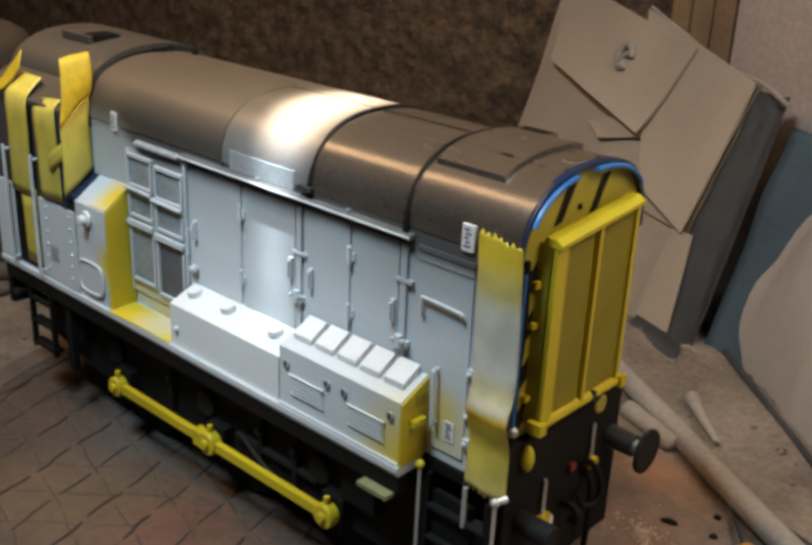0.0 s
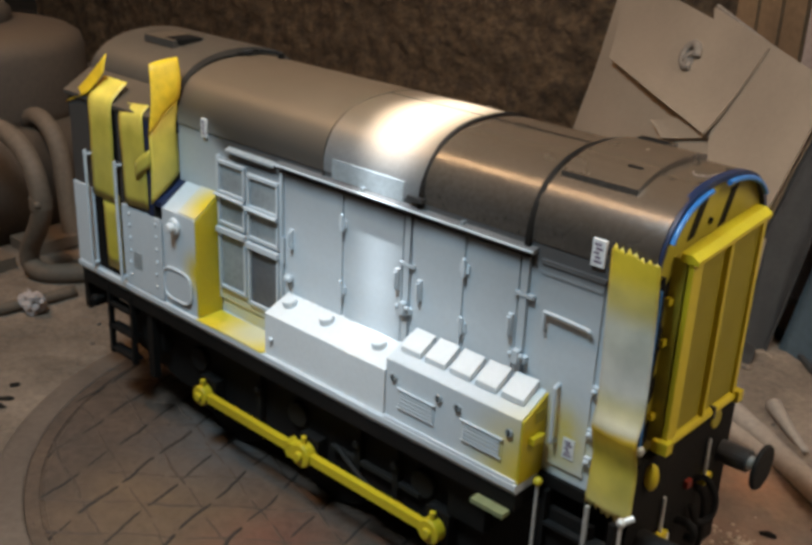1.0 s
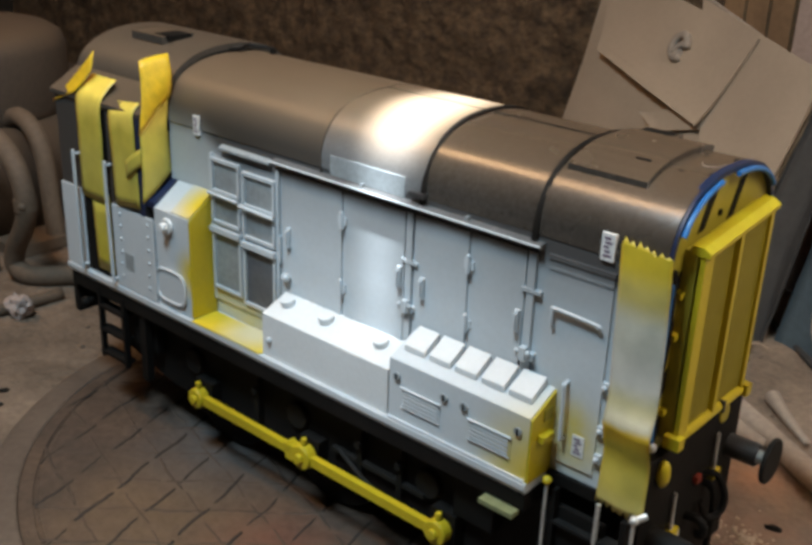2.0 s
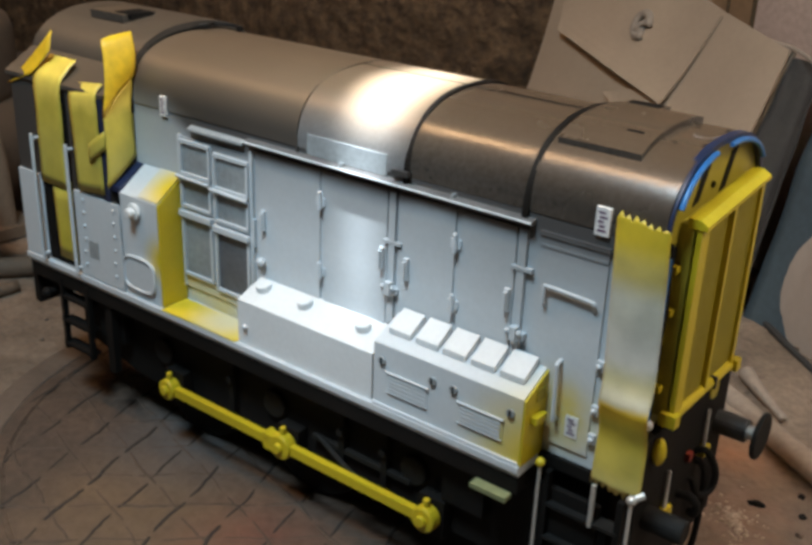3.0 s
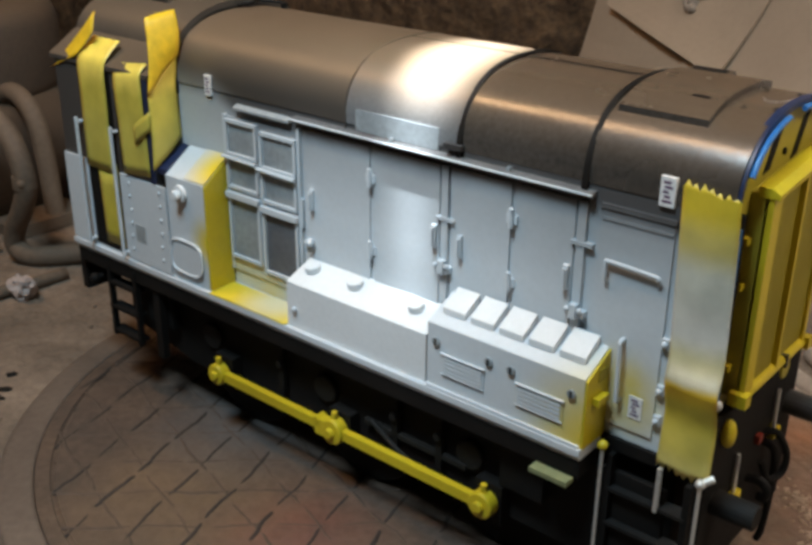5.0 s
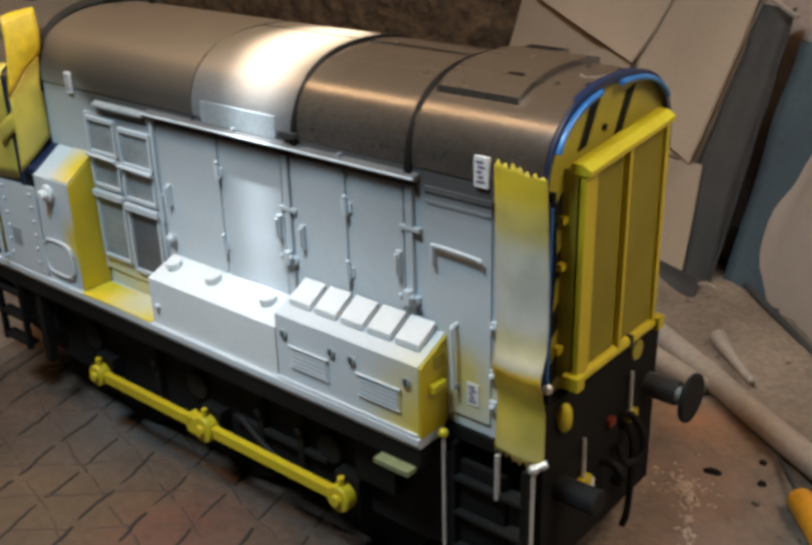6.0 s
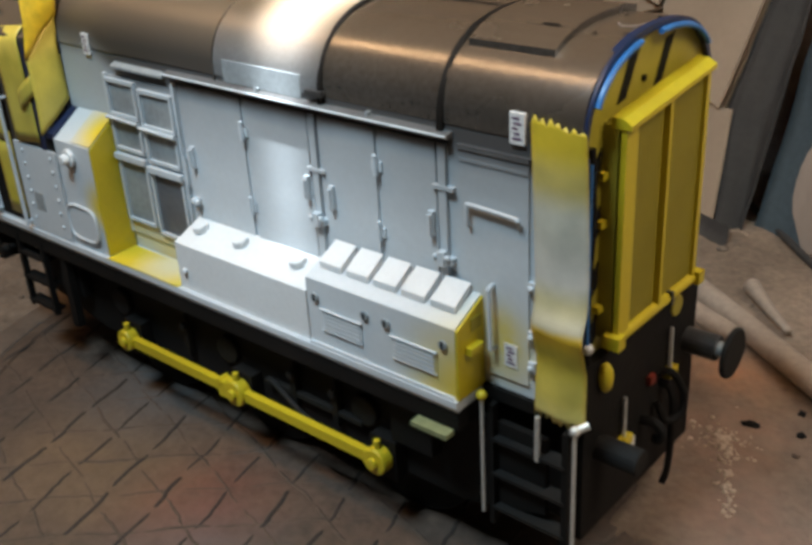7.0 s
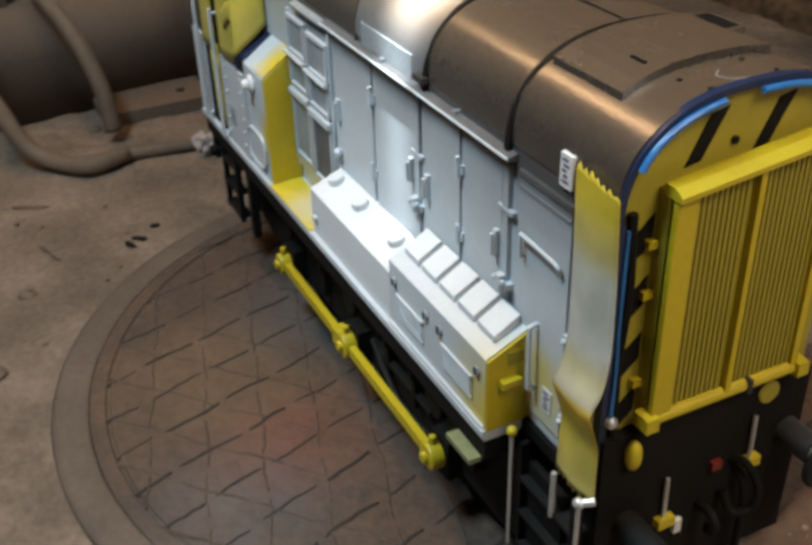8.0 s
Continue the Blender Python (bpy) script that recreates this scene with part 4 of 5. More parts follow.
# buffer beam, buffers, hoses, lamp brackets
part("buffer_beam", box(79.0, 82.0, FRONT + 0.2, YC + 20.2, 14.0, 49.0, 0.4), BLACK, loco)
part("buffer_beam", box(-95.5, -93.2, YC - 27, YC + 27, 24.0, 37.4, 0.4), BLACK, loco)
part("buffer", rod((81.5, -17.4, 30.8), (90.0, -17.4, 30.8), 2.4, 20, w=0.3), UNDER, loco, "dark buffer body without its head")
for y, z in ((14.2, 37.2),):
    b = part("buffer", rod((81, y, z), (88.5, y, z), 2.5, 20, w=0.2), DARK, loco, "dark buffer with a round head")
    part("buffer_collar", rod((88.4, y, z), (90.6, y, z), 1.5, 16), BRIGHT, b)
    part("buffer_head", rod((90.6, y, z), (91.7, y, z), 5.0, 28, w=0.45), UNDER, b)
part("buffer", rod((-95, YC - 18, 27), (-103, YC - 18, 27), 2.5, 16, w=0.2), BLACK, loco)
part("step_lug", ball((-86.0, SIDE - 1.0, 30.0), 1.5, rod((-86, SIDE + 2, 30.0), (-86, SIDE - 1.0, 30), 0.9, 10)), BLACK, loco)
for y, z0, z1 in ((-10.2, 28.5, 37.5), (6.4, 34.4, 43.6)):
    h = part("lamp_bracket", rod((82.7, y, z0), (82.7, y - 0.3, z1), 0.4, 8), BRIGHT, loco, "white wire bracket")
    part("bracket_foot", box(81.5, 83.5, y - 1.4, y + 1.8, z0 - 1.2, z0 + 0.6, 0.4), YELLOW, h, "yellow foot")
part("coupling_hook", tube([(81.5, -2.5, 28), (84.5, -2.5, 28.4), (86.2, -2.5, 27.2), (86.0, -2.5, 25.2), (84.6, -2.5, 25.0)], 0.9, 8), BLACK, loco)
part("brake_hose", tube([(81.5, 3.0, 35), (84, 4.4, 35.5), (86, 6.0, 31), (86, 5.4, 27), (84.5, 2.6, 26), (83.0, 1.5, 30)], 0.75, 8), BLACK, loco)
part("brake_hose", tube([(81.5, 4.0, 33), (84.2, 4.6, 31), (84.6, 5.0, 22), (84.2, 5.0, 13), (83.6, 4.6, 10)], 0.7, 8), BLACK, loco)
part("red_tap", box(81.5, 83.0, -1.6, 0.4, 35.2, 36.8, 0.4), RED, loco)
part("white_tag", box(82.0, 82.8, -7.6, -6.2, 24.2, 27.0, 0.1), PAPER, loco)

# ---- underframe, wheels, coupling rod
part("frame", box(-80, 74, YC - 13, YC + 13, 10, 34, 0.4), BLACK, loco)
part("outside_frame", prism([(-80, 34), (-80, 18), (-56, 13), (58, 13), (76, 18), (76, 34)], "y", -25.2, -23.9, 0.2), BLACK, loco, "black outside frame plate")
RODZ, RODY = 17.5, -30.0
for x in (-39.2, 0.0, 40.8):
    for y in (-20.0, YC + 14.0):
        w = part("wheel", rod((x, y, 15.9), (x, y + 3.2, 15.9), 15.8, 40, w=0.4), BLACK, loco)
        part("hub", rod((x, y - 1.2, 15.9), (x, y + 0.2, 15.9), 4.5, 20, w=0.4), BLACK, w)
    part("crank", prism([(x - 3.2, 12.5), (x + 3.2, 12.5), (x + 3.2, 21.5), (x - 3.2, 21.5)], "y", -28.4, -25.4, 1.0), BLACK, loco)
    part("crank_boss", rod((x - 6.5, -26.5, 24.0), (x - 6.5, -24.0, 24.0), 3.4, 20, w=0.4), UNDER, loco)
part("sand_pipe", tube([(8, -27, 22), (20, -28, 17), (30, -27, 15), (36, -27, 16)], 0.6, 8), UNDER, loco)
part("brake_rigging", tube([(-30, -24.0, 13.5), (0, -24.0, 13), (35, -24.0, 13)], 0.7, 8), BLACK, loco)
part("brake_beam", box(6, 34, -27.0, -25.6, 20.5, 21.6, 0.2), UNDER, loco)
for x in (-20, 15, 27):
    part("hanger", box(x - 0.8, x + 0.8, -27.2, -25.8, 18, 33, 0.2), BLACK, loco)
    part("hanger_bolt", rod((x, -28.0, 26), (x, -26.8, 26), 0.9, 10), UNDER, loco)
for x in (-64, 48):
    part("sand_box", box(x - 5, x + 5, -28.0, -20, 22, 33.4, 0.8), BLACK, loco)
cr_ = part("coupling_rod", box(-39.2, 40.8, RODY - 0.8, RODY + 0.8, RODZ - 1.15, RODZ + 1.15, 0.6), YELLOW, loco, "bright yellow coupling rod")
for x, r in ((-39.2, 2.7), (0.0, 3.1), (40.8, 2.9)):
    e = part("rod_boss", rod((x, RODY - 1.5, RODZ), (x, RODY + 1.4, RODZ), r, 20, w=0.4), YELLOW, cr_)
    part("crank_pin", rod((x, RODY - 2.4, RODZ), (x, RODY + 3.5, RODZ), 1.2, 12, w=0.2), YELLOW, e)
    part("oil_cup", rod((x, RODY, RODZ + r - 0.4), (x, RODY, RODZ + r + 1.7), 0.75, 10, w=0.2), YELLOW, e)
part("rod_joint", box(-5.0, -2.0, RODY - 1.4, RODY + 1.2, RODZ - 2.0, RODZ + 2.0, 0.5), YELLOW, cr_)
part("rod_joint", rod((-4.6, RODY - 1.6, RODZ + 1.6), (-4.6, RODY + 1.3, RODZ + 1.6), 0.8, 10), YELLOW, cr_)

# steps
for x0, x1, z0, mat in ((-81.0, -70.0, 15.0, BLACK),):
    st = part("cab_step", box(x0, x0 + 1.2, SIDE - 0.4, SIDE + 1.0, z0, 36, 0.2), mat, loco, "black cab steps")
    part("stringer", box(x1, x1 + 1.2, SIDE - 0.4, SIDE + 1.0, z0, 36, 0.2), mat, st)
    for z in (16.5, 23.5, 30.5):
        part("tread", box(x0, x1 + 1, SIDE - 0.6, SIDE + 2.6, z - 0.4, z + 0.5, 0.15), mat, st)
part("stringer", box(-63, -60.5, SIDE + 0.5, SIDE + 2.5, 14, 35, 0.2), BLACK, loco)
st = part("nose_step", box(65.0, 66.0, -26.6, -25.0, 12, 38, 0.2), BLACK, loco, "black nose steps")
part("stringer", box(80.0, 81.2, -26.6, -25.0, 12, 38, 0.2), BLACK, st)
for z in (16, 23.5, 31):
    part("tread", box(65.6, 80.6, -26.8, -23.6, z - 0.35, z + 0.35, 0.15), UNDER, st)
for x, y, z0, z1, blob in ((64.4, -27.6, 15.0, 40.2, YELLOW), (82.9, -27.4, 14.0, 40.2, BRIGHT), (75.2, -26.6, 30.5, 39.5, None)):
    r = part("step_rail", rod((x, y, z0), (x, y, z1), 0.36 if blob else 0.5, 8), BRIGHT, loco, "white hand rail of the nose steps")
    if blob:
        part("rail_knob", ball((x, y, z1), 0.95), blob, r)
part("rail_arm", rod((82.9, -27.4, 40.2), (84.4, -25.6, 41.0), 0.65, 8), BRIGHT, loco)
part("green_step", box(53.0, 61.0, SIDE - 2.6, SIDE - 0.2, 32.6, 33.6, 0.2), material("green grey step", (0.20, 0.22, 0.11), 0.5, scale=80, amount=0.5), loco, "dull green step plate")

# ---- masking tape stuck over the windows and the nose corner


def tape(name, label, grid, mat=TAPE, thick=0.18):
    ob = part(name, sheet(grid, thick), mat, smooth=True)
    return tagged(ob, label, "masking tape", group="masking tape strips")


tear = random.Random(21)


def ragged(i):
    return 0.5 * (1 if i % 2 else -1) + tear.uniform(-0.45, 0.45)


# long strip down the nose corner, hanging over the footplate
g = []
path = [(72.0, FRONT - 0.9, 90.2), (72.1, FRONT - 0.9, 86), (72.3, FRONT - 0.8, 79), (72.6, FRONT - 0.8, 71), (73.0, FRONT - 1.0, 65), (73.6, FRONT - 2.0, 60.5), (74.2, FRONT - 4.0, 57.4), (74.2, FRONT - 3.4, 54.6), (74.1, FRONT - 2.2, 50), (73.9, FRONT - 2.2, 45), (73.6, FRONT - 2.0, 39.4)]
fine = curve_points(path, 4)
for j, p in enumerate(fine):
    k = j / (len(fine) - 1)
    wide = 9.6 + 0.25 * math.sin(7 * k)
    row = []
    for i in range(15):
        u = i / 14
        z = p.z + (ragged(i) if j in (0, len(fine) - 1) else 0) - 0.9 * u * (1 if j == 0 else 0.4)
        row.append((p.x + wide * u, p.y - 0.35 * math.sin(math.pi * u) * (0.5 + k) + 0.12 * math.sin(9 * k + 5 * u), z))
    g.append(row)
tape("masking_tape", "yellow masking tape strip with grey overspray down the nose corner", g, TAPE_G)

# door strip, folded over the cab's roof edge
g = []
path = [(-76.8, -26.6, 93.8), (-76.8, -29.6, 91.2), (-77.0, -31.7, 88.2), (-77.2, -31.8, 80), (-77.6, -31.7, 72), (-77.8, -31.7, 62)]
for j, p in enumerate(curve_points(path, 4)):
    wide = 10.6
    g.append([(p.x - wide / 2 + wide * i / 8, p.y - 0.04 * math.sin(3 * i + j), p.z + (ragged(i) * 0.12 if j == 0 else 0)) for i in range(9)])
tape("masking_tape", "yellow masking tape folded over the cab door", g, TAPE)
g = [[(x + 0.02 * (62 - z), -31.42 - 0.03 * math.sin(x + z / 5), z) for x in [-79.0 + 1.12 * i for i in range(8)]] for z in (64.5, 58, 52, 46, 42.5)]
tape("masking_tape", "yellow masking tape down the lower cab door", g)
# window strip
g = []
path = [(-63.0, -29.4, 89.6), (-63.0, -31.6, 87.4), (-62.8, -31.9, 83), (-62.6, -31.8, 74), (-62.2, -31.9, 63.2)]
for j, p in enumerate(curve_points(path, 4)):
    g.append([(p.x - 5.2 + 1.3 * i, p.y - 0.04 * math.sin(2 * i + j), p.z + (ragged(i) * 0.12 if j == 0 else 0) + 0.15 * i) for i in range(9)])
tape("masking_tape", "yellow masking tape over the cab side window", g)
# front window strip: stuck on the cab front, its top sticking up as a flap
g = []
for j in range(13):
    k = j / 12
    g.append([(C1 + 0.8 + 0.5 * math.sin(3 * k + 3 * u) + 0.5 * k, lerp(SIDE - 1.3, FRONT - 0.25, u), lerp(lerp(66.4, 84.2, k), lerp(73.2, 92.6, k), u)) for u in [i / 8 for i in range(9)]])
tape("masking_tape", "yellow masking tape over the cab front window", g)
g = []
for j in range(9):
    k = j / 8
    a, b = Vector((C1 + 1.5, -32.6, 84.0)).lerp(Vector((-56.4, -30.2, 101.2)), k), Vector((C1 + 1.6, -23.5, 92.4)).lerp(Vector((-55.2, -22.2, 102.4)), k)
    g.append([a.lerp(b, i / 8) + Vector((0.9 * math.sin(math.pi * k), 0.3 * math.sin(2 * k + i), 0.25 * math.sin(math.pi * i / 8))) for i in range(9)])
tape("masking_tape", "loose yellow masking tape flap sticking up from the cab front", g, TAPE_LIT)
# small torn piece across the joint
g = [[(lerp(-61.5, -55.2, u) , -32.2 - 0.2 * math.sin(5 * u) if u < 0.75 else -31.9, lerp(71.5, 76, u) + v * 4.5) for u in [i / 6 for i in range(7)]] for v in (0, 0.33, 0.66, 1)]
tape("masking_tape", "torn scrap of masking tape across the window joint", g)
# rear window flap
g = []
for j in range(7):
    k = j / 6
    a, b = Vector((-94.6, -31.2, 85.2)).lerp(Vector((-79.0, -27.6, 100.1)), k), Vector((-83.0, -31.8, 89.6)).lerp(Vector((-78.2, -29.4, 95.4)), k)
    g.append([a.lerp(b, i / 5) + Vector((0, 0.4 * math.sin(3 * k), 0)) for i in range(6)])
tape("masking_tape", "yellow masking tape flap on the cab rear", g, TAPE_LIT)

# ---------------------------------------------------------------- things behind and beside
# leaning stack of dusty card sheets
plan = BENCH
B0 = Vector((22.0, 162.5, FLOOR))
LD = Vector((math.cos(radians(-25)), math.sin(radians(-25)), 0))
LA = Vector((-LD.y, LD.x, 0))
LU = Vector((0, 0, math.cos(radians(22)))) + LA * math.sin(radians(22))
LN = LD.cross(LU).normalized()        # towards the camera
stack = thing("card_stack", "leaning stack of dusty brown cardboard sheets", "cardboard")



def card(corners, off, thick=0.8, name="sheet", mat=CARD, label="", wave=1.0, seed=0, curl=0.0, parent=None):
    """A sheet between four corners (along, up) of the leaning plane: bottom left, bottom right, top right, top left."""
    g = []
    n = 12
    (a0, a1), (b0, b1), (c0, c1), (d0, d1) = corners
    for j in range(n + 1):
        row = []
        for i in range(n + 1):
            p, q = i / n, j / n
            s = lerp(lerp(a0, b0, p), lerp(d0, c0, p), q)
            u = lerp(lerp(a1, b1, p), lerp(d1, c1, p), q)
            d = off + wave * noise.noise(Vector((s / 40 + seed, u / 40, seed))) + curl * (1 - q) ** 4
            row.append(B0 + LD * s + LU * u + LN * d)
        g.append(row)
    return part(name, sheet(g, thick), mat, parent or stack, label)


card([(-150, 0), (-18, 0), (-15, 100), (-165, 112)], -3, 1.2, label="back sheet")
card([(-150, 42), (-22, 39), (-14, 99), (-165, 112)], -1.2, 1.0, seed=2)
card([(-20, -1), (0, 0.5), (-11, 40), (-22, 39)], 0.0, 1.0, seed=3, label="lowest sheet, dark at its foot")
card([(-49, 48), (-15, 39), (-14, 99), (-93, 116)], 1.4, 0.9, seed=4, curl=1.5)
card([(-142, 82), (-61, 66), (-51, 105), (-160, 122)], 3.2, 0.9, seed=5, curl=2.5)
card([(-99, 63), (-86, 58), (-60, 66), (-80, 70)], 1.2, 0.8, seed=6, curl=1.5)
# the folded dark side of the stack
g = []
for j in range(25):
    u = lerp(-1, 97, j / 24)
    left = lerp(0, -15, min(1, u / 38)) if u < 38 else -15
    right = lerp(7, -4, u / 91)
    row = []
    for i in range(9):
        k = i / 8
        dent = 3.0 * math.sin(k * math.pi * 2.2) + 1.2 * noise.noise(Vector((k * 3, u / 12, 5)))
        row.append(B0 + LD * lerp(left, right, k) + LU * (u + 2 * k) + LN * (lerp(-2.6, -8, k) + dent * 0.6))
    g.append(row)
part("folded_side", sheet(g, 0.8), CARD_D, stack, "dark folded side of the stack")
# black sheet added for the torn foot and the shadow at it
card([(-21, -2.5), (13, -2.5), (10, 4.5), (-18, 3.5)], 2.0, 0.7, "foot_shadow_sheet", CARD_D, "dark crumpled sheet for the stack's torn foot and its shadow", 3.0, 9, 3.0)
part("torn_edge", tube([B0 + LD * s + LU * u - LN * 1 for s, u in ((0, 2), (3, 3.2), (7, 2.4), (11, 4), (15, 4))], 0.3, 6), CARD, stack)
part("top_lip", tube([B0 + LD * s + LU * u + LN * 0.5 for s, u in ((-93, 117), (-51, 106), (-30, 101), (-14, 100), (4, 95))], 0.9, 6), PIPE, stack, "pale worn top edge")
# a dusty fastener on the top sheet
k = B0 + LD * -90 + LU * 94 + LN * 4
f = thing("cup_hook", "dusty pale curled fastener lying on the cardboard", "hook")
part("ring", tube([k + LD * (4.0 * math.cos(a)) + LU * (5.0 * math.sin(a)) + LN * 1.2 for a in [math.pi * 2 * i / 14 for i in range(13)]], 1.9, 8, 2), PIPE, f, smooth=True)
part("boss", ball(k + LU * -3.4, 3.2, squash=(1, 0.7, 1.1)), PIPE, f, smooth=True)
part("stem", tube([k + LU * 2 + LD * 3 + LN * 1.5, k + LD * 0.5 + LN * 2.2, k + LU * -3 + LD * -1.5 + LN * 2.0], 1.1, 8, 4), PIPE, f, smooth=True)

# blue-grey cloth and pale dust sheet beside the stack
g = []
for j in range(21):
    u = lerp(-3, 90, j / 20)
    row = []
    for i in range(11):
        k = i / 10
        row.append(B0 + LD * lerp(lerp(7, -3, u / 91), 48, k) + LU * u + LN * (-13 + 2.5 * noise.noise(Vector((k * 2, u / 25, 1))) - 3 * k))
    g.append(row)
tagged(part("dark_cloth", sheet(g, 1.0), TEAL, smooth=True), "blue-grey cloth hanging behind the cardboard", "cloth")


# pale sheet: a steep rounded edge, then soft folds rising away
edge, inward = Vector((0.73, -0.68, 0)), Vector((0.68, 0.73, 0))
g = []
for j in range(97):
    s = lerp(-34, 230, j / 96)
    row = []
    for i in range(49):
        d = 210 * (i / 48) ** 1.8
        v = Vector((s, d, 8))
        foot = 3.5 * noise.noise(Vector((s / 24, 3, 0))) + 1.2 * noise.noise(Vector((s / 9, 7, 0)))
        fold = 8.5 * math.sin(s / 10 + d / 45 + 2.0 * noise.noise(v / 50)) * min(1, d / 12)
        z = FLOOR - 3 + min(175, 34 * (1 - math.exp(-d / 4.5)) + 1.5 * d) + fold + 9 * noise.noise(v / 34) * min(1, d / 10) + 1.2 * noise.noise(v / 13) * min(1, d / 10)
        p = Vector((54, 163, 0)) + edge * s + inward * (d + foot)
        row.append((p.x, p.y, z))
    g.append(row)
tagged(part("dust_sheet", sheet(g, 1.0), CLOTH, smooth=True), "pale dusty sheet draped in soft folds", "cloth")
# a thin dark tube drawn along the sheet's foot
tube_edge = tube([(25, 188, FLOOR + 1), (49, 164, FLOOR + 1.5), (73, 141, FLOOR + 1), (109, 107, FLOOR + 1)], 1.2, 8)
tagged(part("cord", tube_edge, CARD_D, smooth=True), "dark strip along the foot of the dust sheet", "cord")

# tubes on the bench
def lying(name, label, cat, pts, r, mat, r_end=None):
    return tagged(part(name, tube([(x, y, FLOOR + r * 0.9 + (z or 0)) for x, y, z in pts], r, 14, 6, r_end=r_end), mat, smooth=True), label, cat)


lying("paper_tube", "long dusty pale tube lying on the bench", "tube", [(-30, 168, 1), (12, 133, 1), (70, 94, 1), (104, 72, 1), (150, 44, 1)], 3.6, PIPE)
lying("short_tube", "short dusty tube behind the buffer", "tube", [(41.5, 103.5, 0), (48, 100.5, 0), (55, 97.5, 0), (62.5, 94, 0)], 3.3, PIPE, 3.0)
lying("wooden_spoon", "dusty wooden stirring stick with a round end", "stick", [(52, 126, 0.5), (56, 121.5, 0.5), (62, 115, 0.5), (71, 106, 0.5)], 2.7, PIPE, 1.1)
lying("cable", "thin dark cable curling over the bench", "cable", [(84, 92, 0), (96, 84, 0), (108, 80, 0), (130, 74, 0)], 0.9, CARD_D)
tool = thing("screwdriver", "orange-handled screwdriver lying on the bench", "screwdriver")
part("handle", tube([(101.5, 60.5, FLOOR + 3.0), (103, 58.5, FLOOR + 3.2), (110, 50, FLOOR + 3.2), (121, 37, FLOOR + 3.0)], 3.2, 14, 5), ORANGE, tool, smooth=True)
part("shaft", rod((86, 83, FLOOR + 1.2), (102, 60, FLOOR + 2.8), 0.6, 10), DARK, tool)

# plaster crumbs and grit
plan = Matrix.Identity(4)
rnd = random.Random(11)


def crumb(bm, x, y, r, flat=0.6, z=None):
    own = bmesh.new()
    bmesh.ops.create_icosphere(own, subdivisions=1, radius=r)
    for v in own.verts:
        v.co *= rnd.uniform(0.7, 1.25)
        v.co.z *= flat
        v.co += Vector((x, y, (ground_height(x, y) if z is None else z) + r * flat * 0.6))
    return merge(bm, own)


bm = bmesh.new()
for i in range(110):
    a, d = rnd.uniform(0, 6.3), rnd.gauss(0, 4)
    crumb(bm, 82 + d * 0.9 * math.cos(a), 36.5 + d * math.sin(a), rnd.choice((0.25, 0.3, 0.4, 0.5, 0.8)), 0.4)
for i in range(70):
    k = rnd.random()
    crumb(bm, lerp(83, 94, k) + rnd.gauss(0, 0.8), lerp(36, 14, k) + rnd.gauss(0, 0.8), rnd.choice((0.3, 0.4, 0.5, 0.7)), 0.35)
tagged(part("plaster_crumbs", bm, CHIP, smooth=True), "pale crumbs of plaster scattered on the bench", "crumbs", kind="stuff")
bm = bmesh.new()
for i in range(420):
    a = rnd.uniform(0, 2 * math.pi)
    d = rnd.uniform(104, 260)
    crumb(bm, -9 + d * math.cos(a), 6 + d * math.sin(a), rnd.choice((0.3, 0.4, 0.5, 0.7, 1.0)))
for i in range(46):
    a = rnd.uniform(0, 2 * math.pi)
    d = rnd.uniform(106, 240)
    crumb(bm, -9 + d * math.cos(a), 6 + d * math.sin(a), rnd.uniform(1.2, 3.2), rnd.uniform(0.2, 0.4))
tagged(part("grit", bm, GROUND, smooth=True), "grit scattered over the bench", "grit", kind="stuff")
bm = bmesh.new()
for x, y, l, a in ((85, 45.5, 2.4, 0.2), (92, 58, 1.0, 0.5), (95, 50, 1.0, 0.5), (-103, -54, 2.8, 0.9), (-100.5, -57.5, 2.4, 0.4), (-109, -48, 1.6, 0.8)):
    own = bmesh.new()
    bmesh.ops.create_icosphere(own, subdivisions=2, radius=1)
    for v in own.verts:
        v.co *= 1 + 0.7 * noise.noise(v.co * 2.3 + Vector((x, y, 0)))
        v.co = Vector((v.co.x * l * math.cos(a) - v.co.y * 1.1 * math.sin(a), v.co.x * l * math.sin(a) + v.co.y * 1.1 * math.cos(a), v.co.z * 0.6)) + Vector((x, y, ground_height(x, y) + 0.3))
    merge(bm, own)
tagged(part("dark_flakes", bm, BLACK), "dark flakes lying on the bench", "flakes", kind="stuff")

# crumpled white paper scrap and stick
plan = BENCH
bm = bmesh.new()
bmesh.ops.create_icosphere(bm, subdivisions=3, radius=1)
for v in bm.verts:
    d = 1 + 0.55 * noise.noise(v.co * 1.7) + 0.3 * noise.noise(v.co * 4)
    v.co = Vector((v.co.x * 5.0 * d, v.co.y * 3.8 * d, v.co.z * 4.4 * d)) + Vector((-173, -8, FLOOR + 4))
tagged(part("paper_scrap", bm, SCRAP), "crumpled white paper scrap on the bench", "paper")
for i in range(5):
    x, y, a = rnd.uniform(-190, -120), rnd.uniform(-95, -50), rnd.uniform(0, 3.1)
    lying("splinter", "thin dusty splinter lying on the bench", "splinter", [(x + 4 * k * math.cos(a), y + 4 * k * math.sin(a) + 0.6 * (k % 2), 0) for k in range(4)], 0.5, HOSE, 0.25)
lying("stick", "dusty wooden stick lying on the bench", "stick", [(-186, -60, 0), (-181, -28, 0), (-178.5, -8, 0), (-176.5, 11, 0)], 2.3, HOSE)

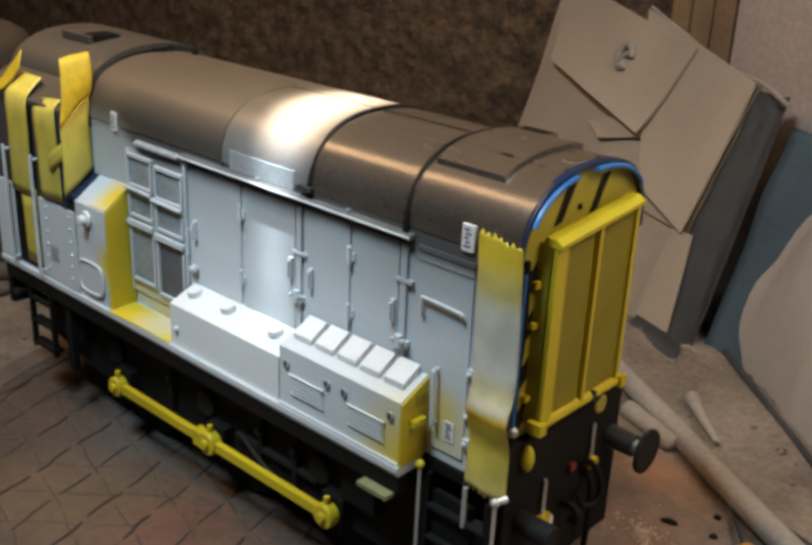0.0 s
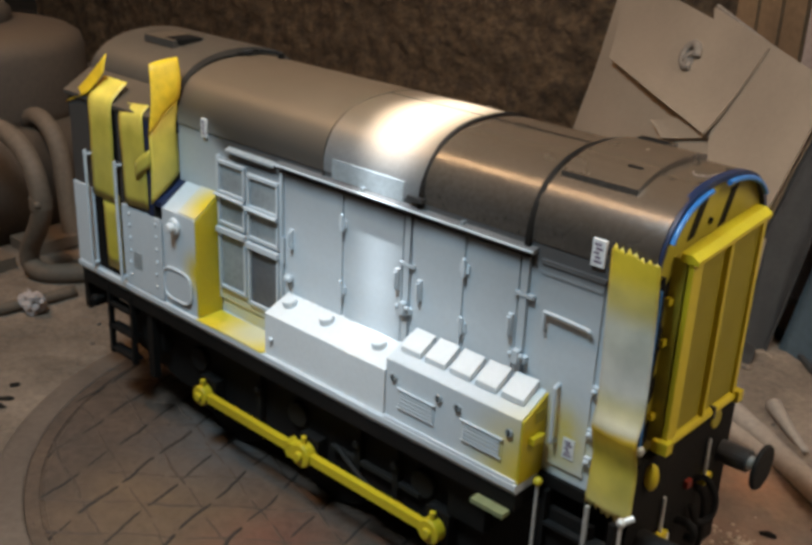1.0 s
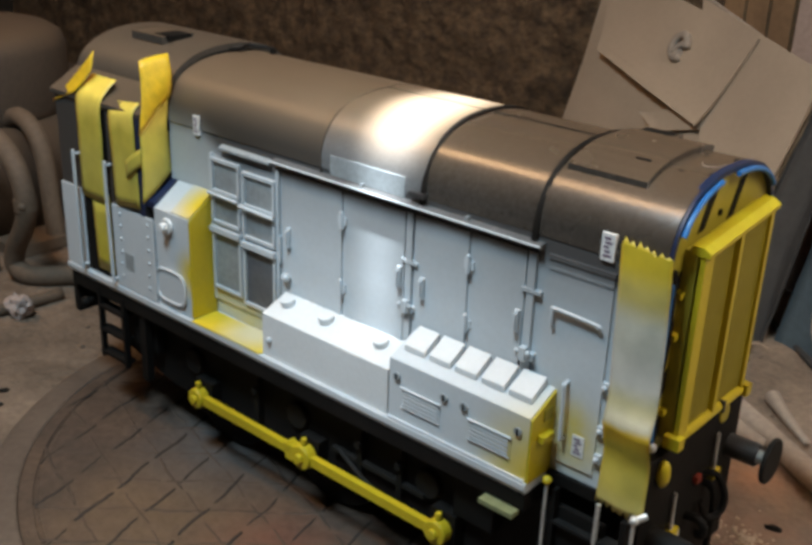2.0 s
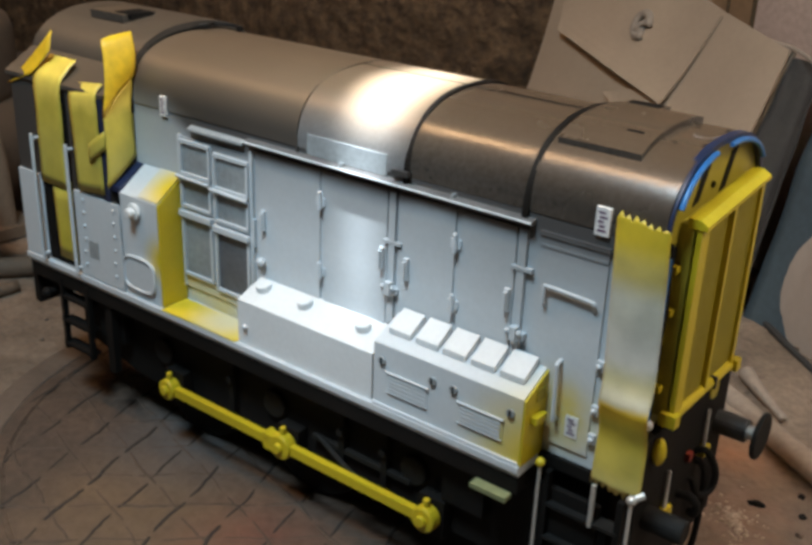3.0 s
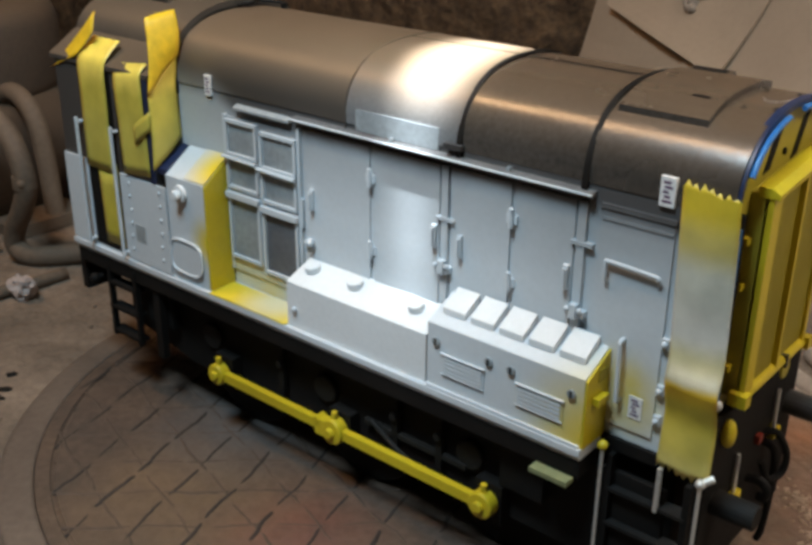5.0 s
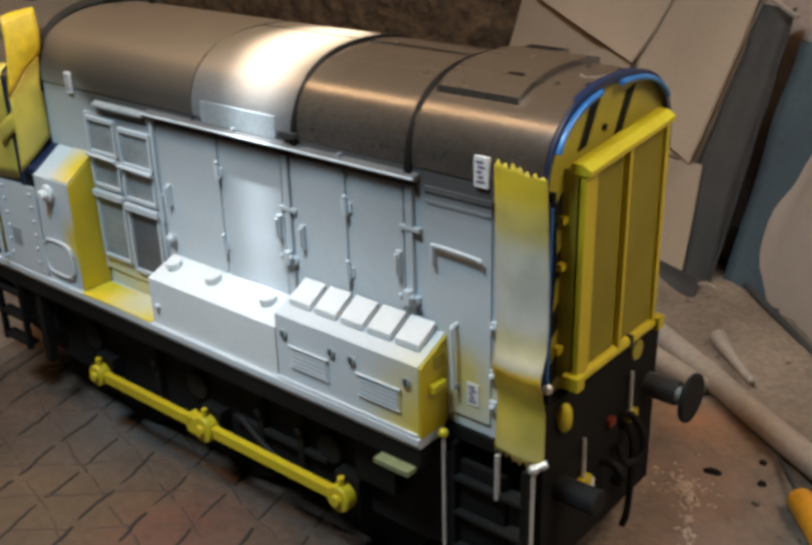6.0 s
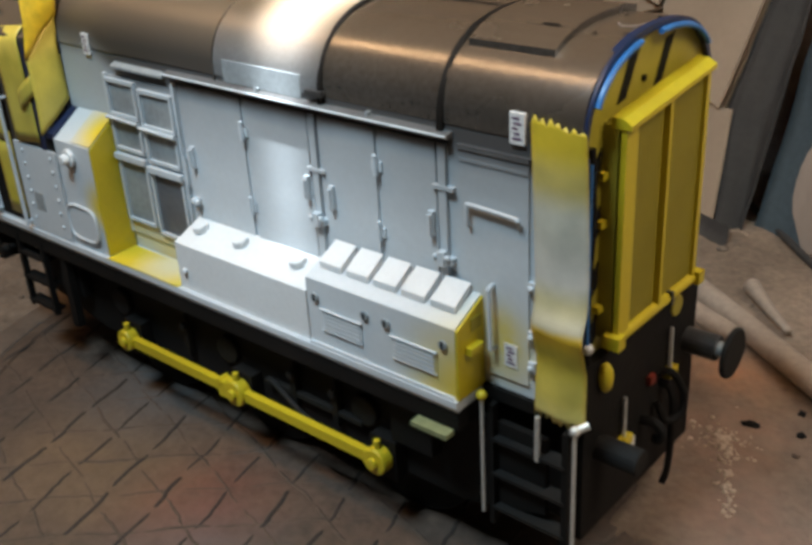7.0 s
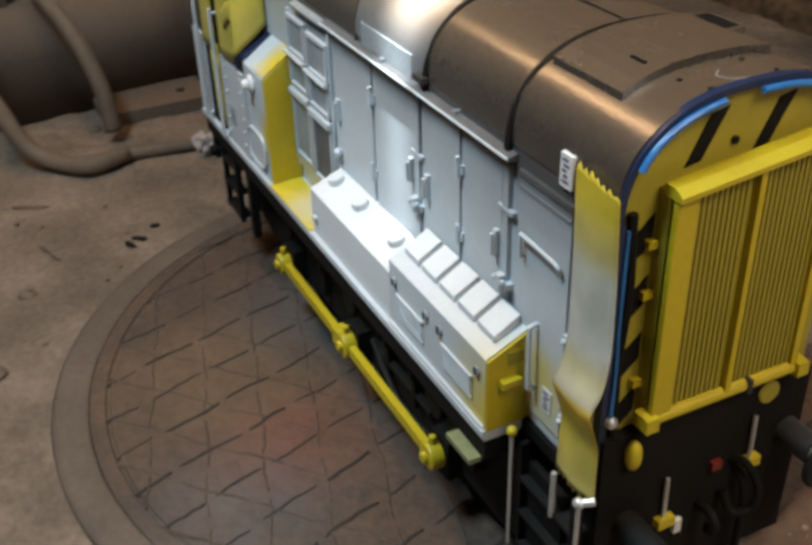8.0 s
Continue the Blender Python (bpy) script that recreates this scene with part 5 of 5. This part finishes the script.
# dusty machine with two hoses; its extra length and second hose pair are added
machine = thing("compressor", "dusty brown air compressor with two hoses and an added second pair", "compressor")


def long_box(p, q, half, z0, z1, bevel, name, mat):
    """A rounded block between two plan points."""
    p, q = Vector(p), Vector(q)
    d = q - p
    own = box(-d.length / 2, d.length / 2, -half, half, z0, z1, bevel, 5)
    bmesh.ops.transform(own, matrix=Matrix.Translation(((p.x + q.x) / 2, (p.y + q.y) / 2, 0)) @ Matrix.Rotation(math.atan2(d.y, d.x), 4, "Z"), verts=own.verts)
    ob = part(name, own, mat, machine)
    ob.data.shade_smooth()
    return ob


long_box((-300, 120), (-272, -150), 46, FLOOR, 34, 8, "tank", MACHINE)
part("cylinder", lathe([(44, 30), (50, 33), (51, 38), (51, 62), (49, 67), (44, 70), (30, 72)], (-306, 40), 56), MACHINE, machine, smooth=True)
part("cap", lathe([(24, 68), (26, 72), (26, 77), (23, 80), (12, 81)], (-316, 38), 40), MACHINE, machine, smooth=True)
part("valve_block", box(-345, -277, -6, 30, 29, 60, 4, 3), MACHINE, machine)
# added head on the lengthened end of the tank
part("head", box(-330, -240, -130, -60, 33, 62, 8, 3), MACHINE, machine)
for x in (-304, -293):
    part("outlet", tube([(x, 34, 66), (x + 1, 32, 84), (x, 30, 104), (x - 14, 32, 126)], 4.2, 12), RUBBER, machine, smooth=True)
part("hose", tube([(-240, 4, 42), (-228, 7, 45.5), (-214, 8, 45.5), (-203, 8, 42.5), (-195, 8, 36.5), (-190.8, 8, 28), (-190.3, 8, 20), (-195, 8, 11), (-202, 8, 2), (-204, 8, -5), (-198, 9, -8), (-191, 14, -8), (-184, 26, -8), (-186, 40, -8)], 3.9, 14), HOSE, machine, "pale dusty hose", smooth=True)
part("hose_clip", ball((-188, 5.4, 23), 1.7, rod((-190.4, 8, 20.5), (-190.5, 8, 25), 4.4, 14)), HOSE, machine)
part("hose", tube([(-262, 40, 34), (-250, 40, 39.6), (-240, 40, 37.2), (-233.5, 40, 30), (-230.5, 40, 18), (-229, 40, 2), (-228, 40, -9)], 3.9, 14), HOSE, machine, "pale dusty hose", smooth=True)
# two added hoses that repeat the pair above
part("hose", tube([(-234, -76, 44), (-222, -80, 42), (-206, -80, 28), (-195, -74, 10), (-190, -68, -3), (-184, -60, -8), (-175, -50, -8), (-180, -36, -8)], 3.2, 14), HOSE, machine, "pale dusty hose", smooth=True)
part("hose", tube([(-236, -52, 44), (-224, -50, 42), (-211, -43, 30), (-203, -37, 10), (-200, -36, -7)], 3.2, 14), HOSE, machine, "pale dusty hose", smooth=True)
part("base_board", box(-241, -216, -36, 8, FLOOR, FLOOR + 5, 1.2), HOSE, machine, "dusty wooden base board")
part("base_slot", rod((-228, -2, FLOOR + 4.6), (-228, -2, FLOOR + 5.3), 1.8, 12), BLACK, machine)
part("base_board", box(-240, -223, 18, 52, FLOOR, FLOOR + 5, 1.2), HOSE, machine)

# discs stacked beyond the hoses
discs = thing("grinding_discs", "dusty brown discs leaning behind the machine", "discs")
for x, y, z, r, tx, ty in ((-222, 62, 2, 15, 62, 66), (-208, 72, 4, 18, 66, 40)):
    own = rod((0, 0, -1.2), (0, 0, 1.2), r, 32, w=0.4)
    bmesh.ops.transform(own, matrix=Matrix.Translation((x, y, z)) @ Euler((radians(tx), 0, radians(ty))).to_matrix().to_4x4(), verts=own.verts)
    part("disc", own, HOSE, discs)
tagged(part("batten", box(-250, -170, 118, 126, FLOOR, 30, 1), TIMBER), "brown wooden batten against the wall", "batten")

# timber and board above the stack
for i in range(3):
    o = B0 + LD * (-70 + 14 * i) - LN * 16
    own = box(-6, 6, -2, 2, FLOOR, 230, 0.8)
    bmesh.ops.transform(own, matrix=Matrix.Translation((o.x, o.y + 48, 0)) @ Euler((0, 0, radians(-25))).to_matrix().to_4x4(), verts=own.verts)
    tagged(part("plank", own, TIMBER), "upright brown timber plank against the wall", "plank", group="wall planks")
own = box(0, 220, -3, 3, FLOOR, 230, 1)
bmesh.ops.transform(own, matrix=Matrix.Translation((B0.x - 22, B0.y + 72, 0)) @ Euler((0, 0, radians(-25))).to_matrix().to_4x4(), verts=own.verts)
tagged(part("wall_board", own, PINK), "plain pinkish-brown board standing against the wall", "board")
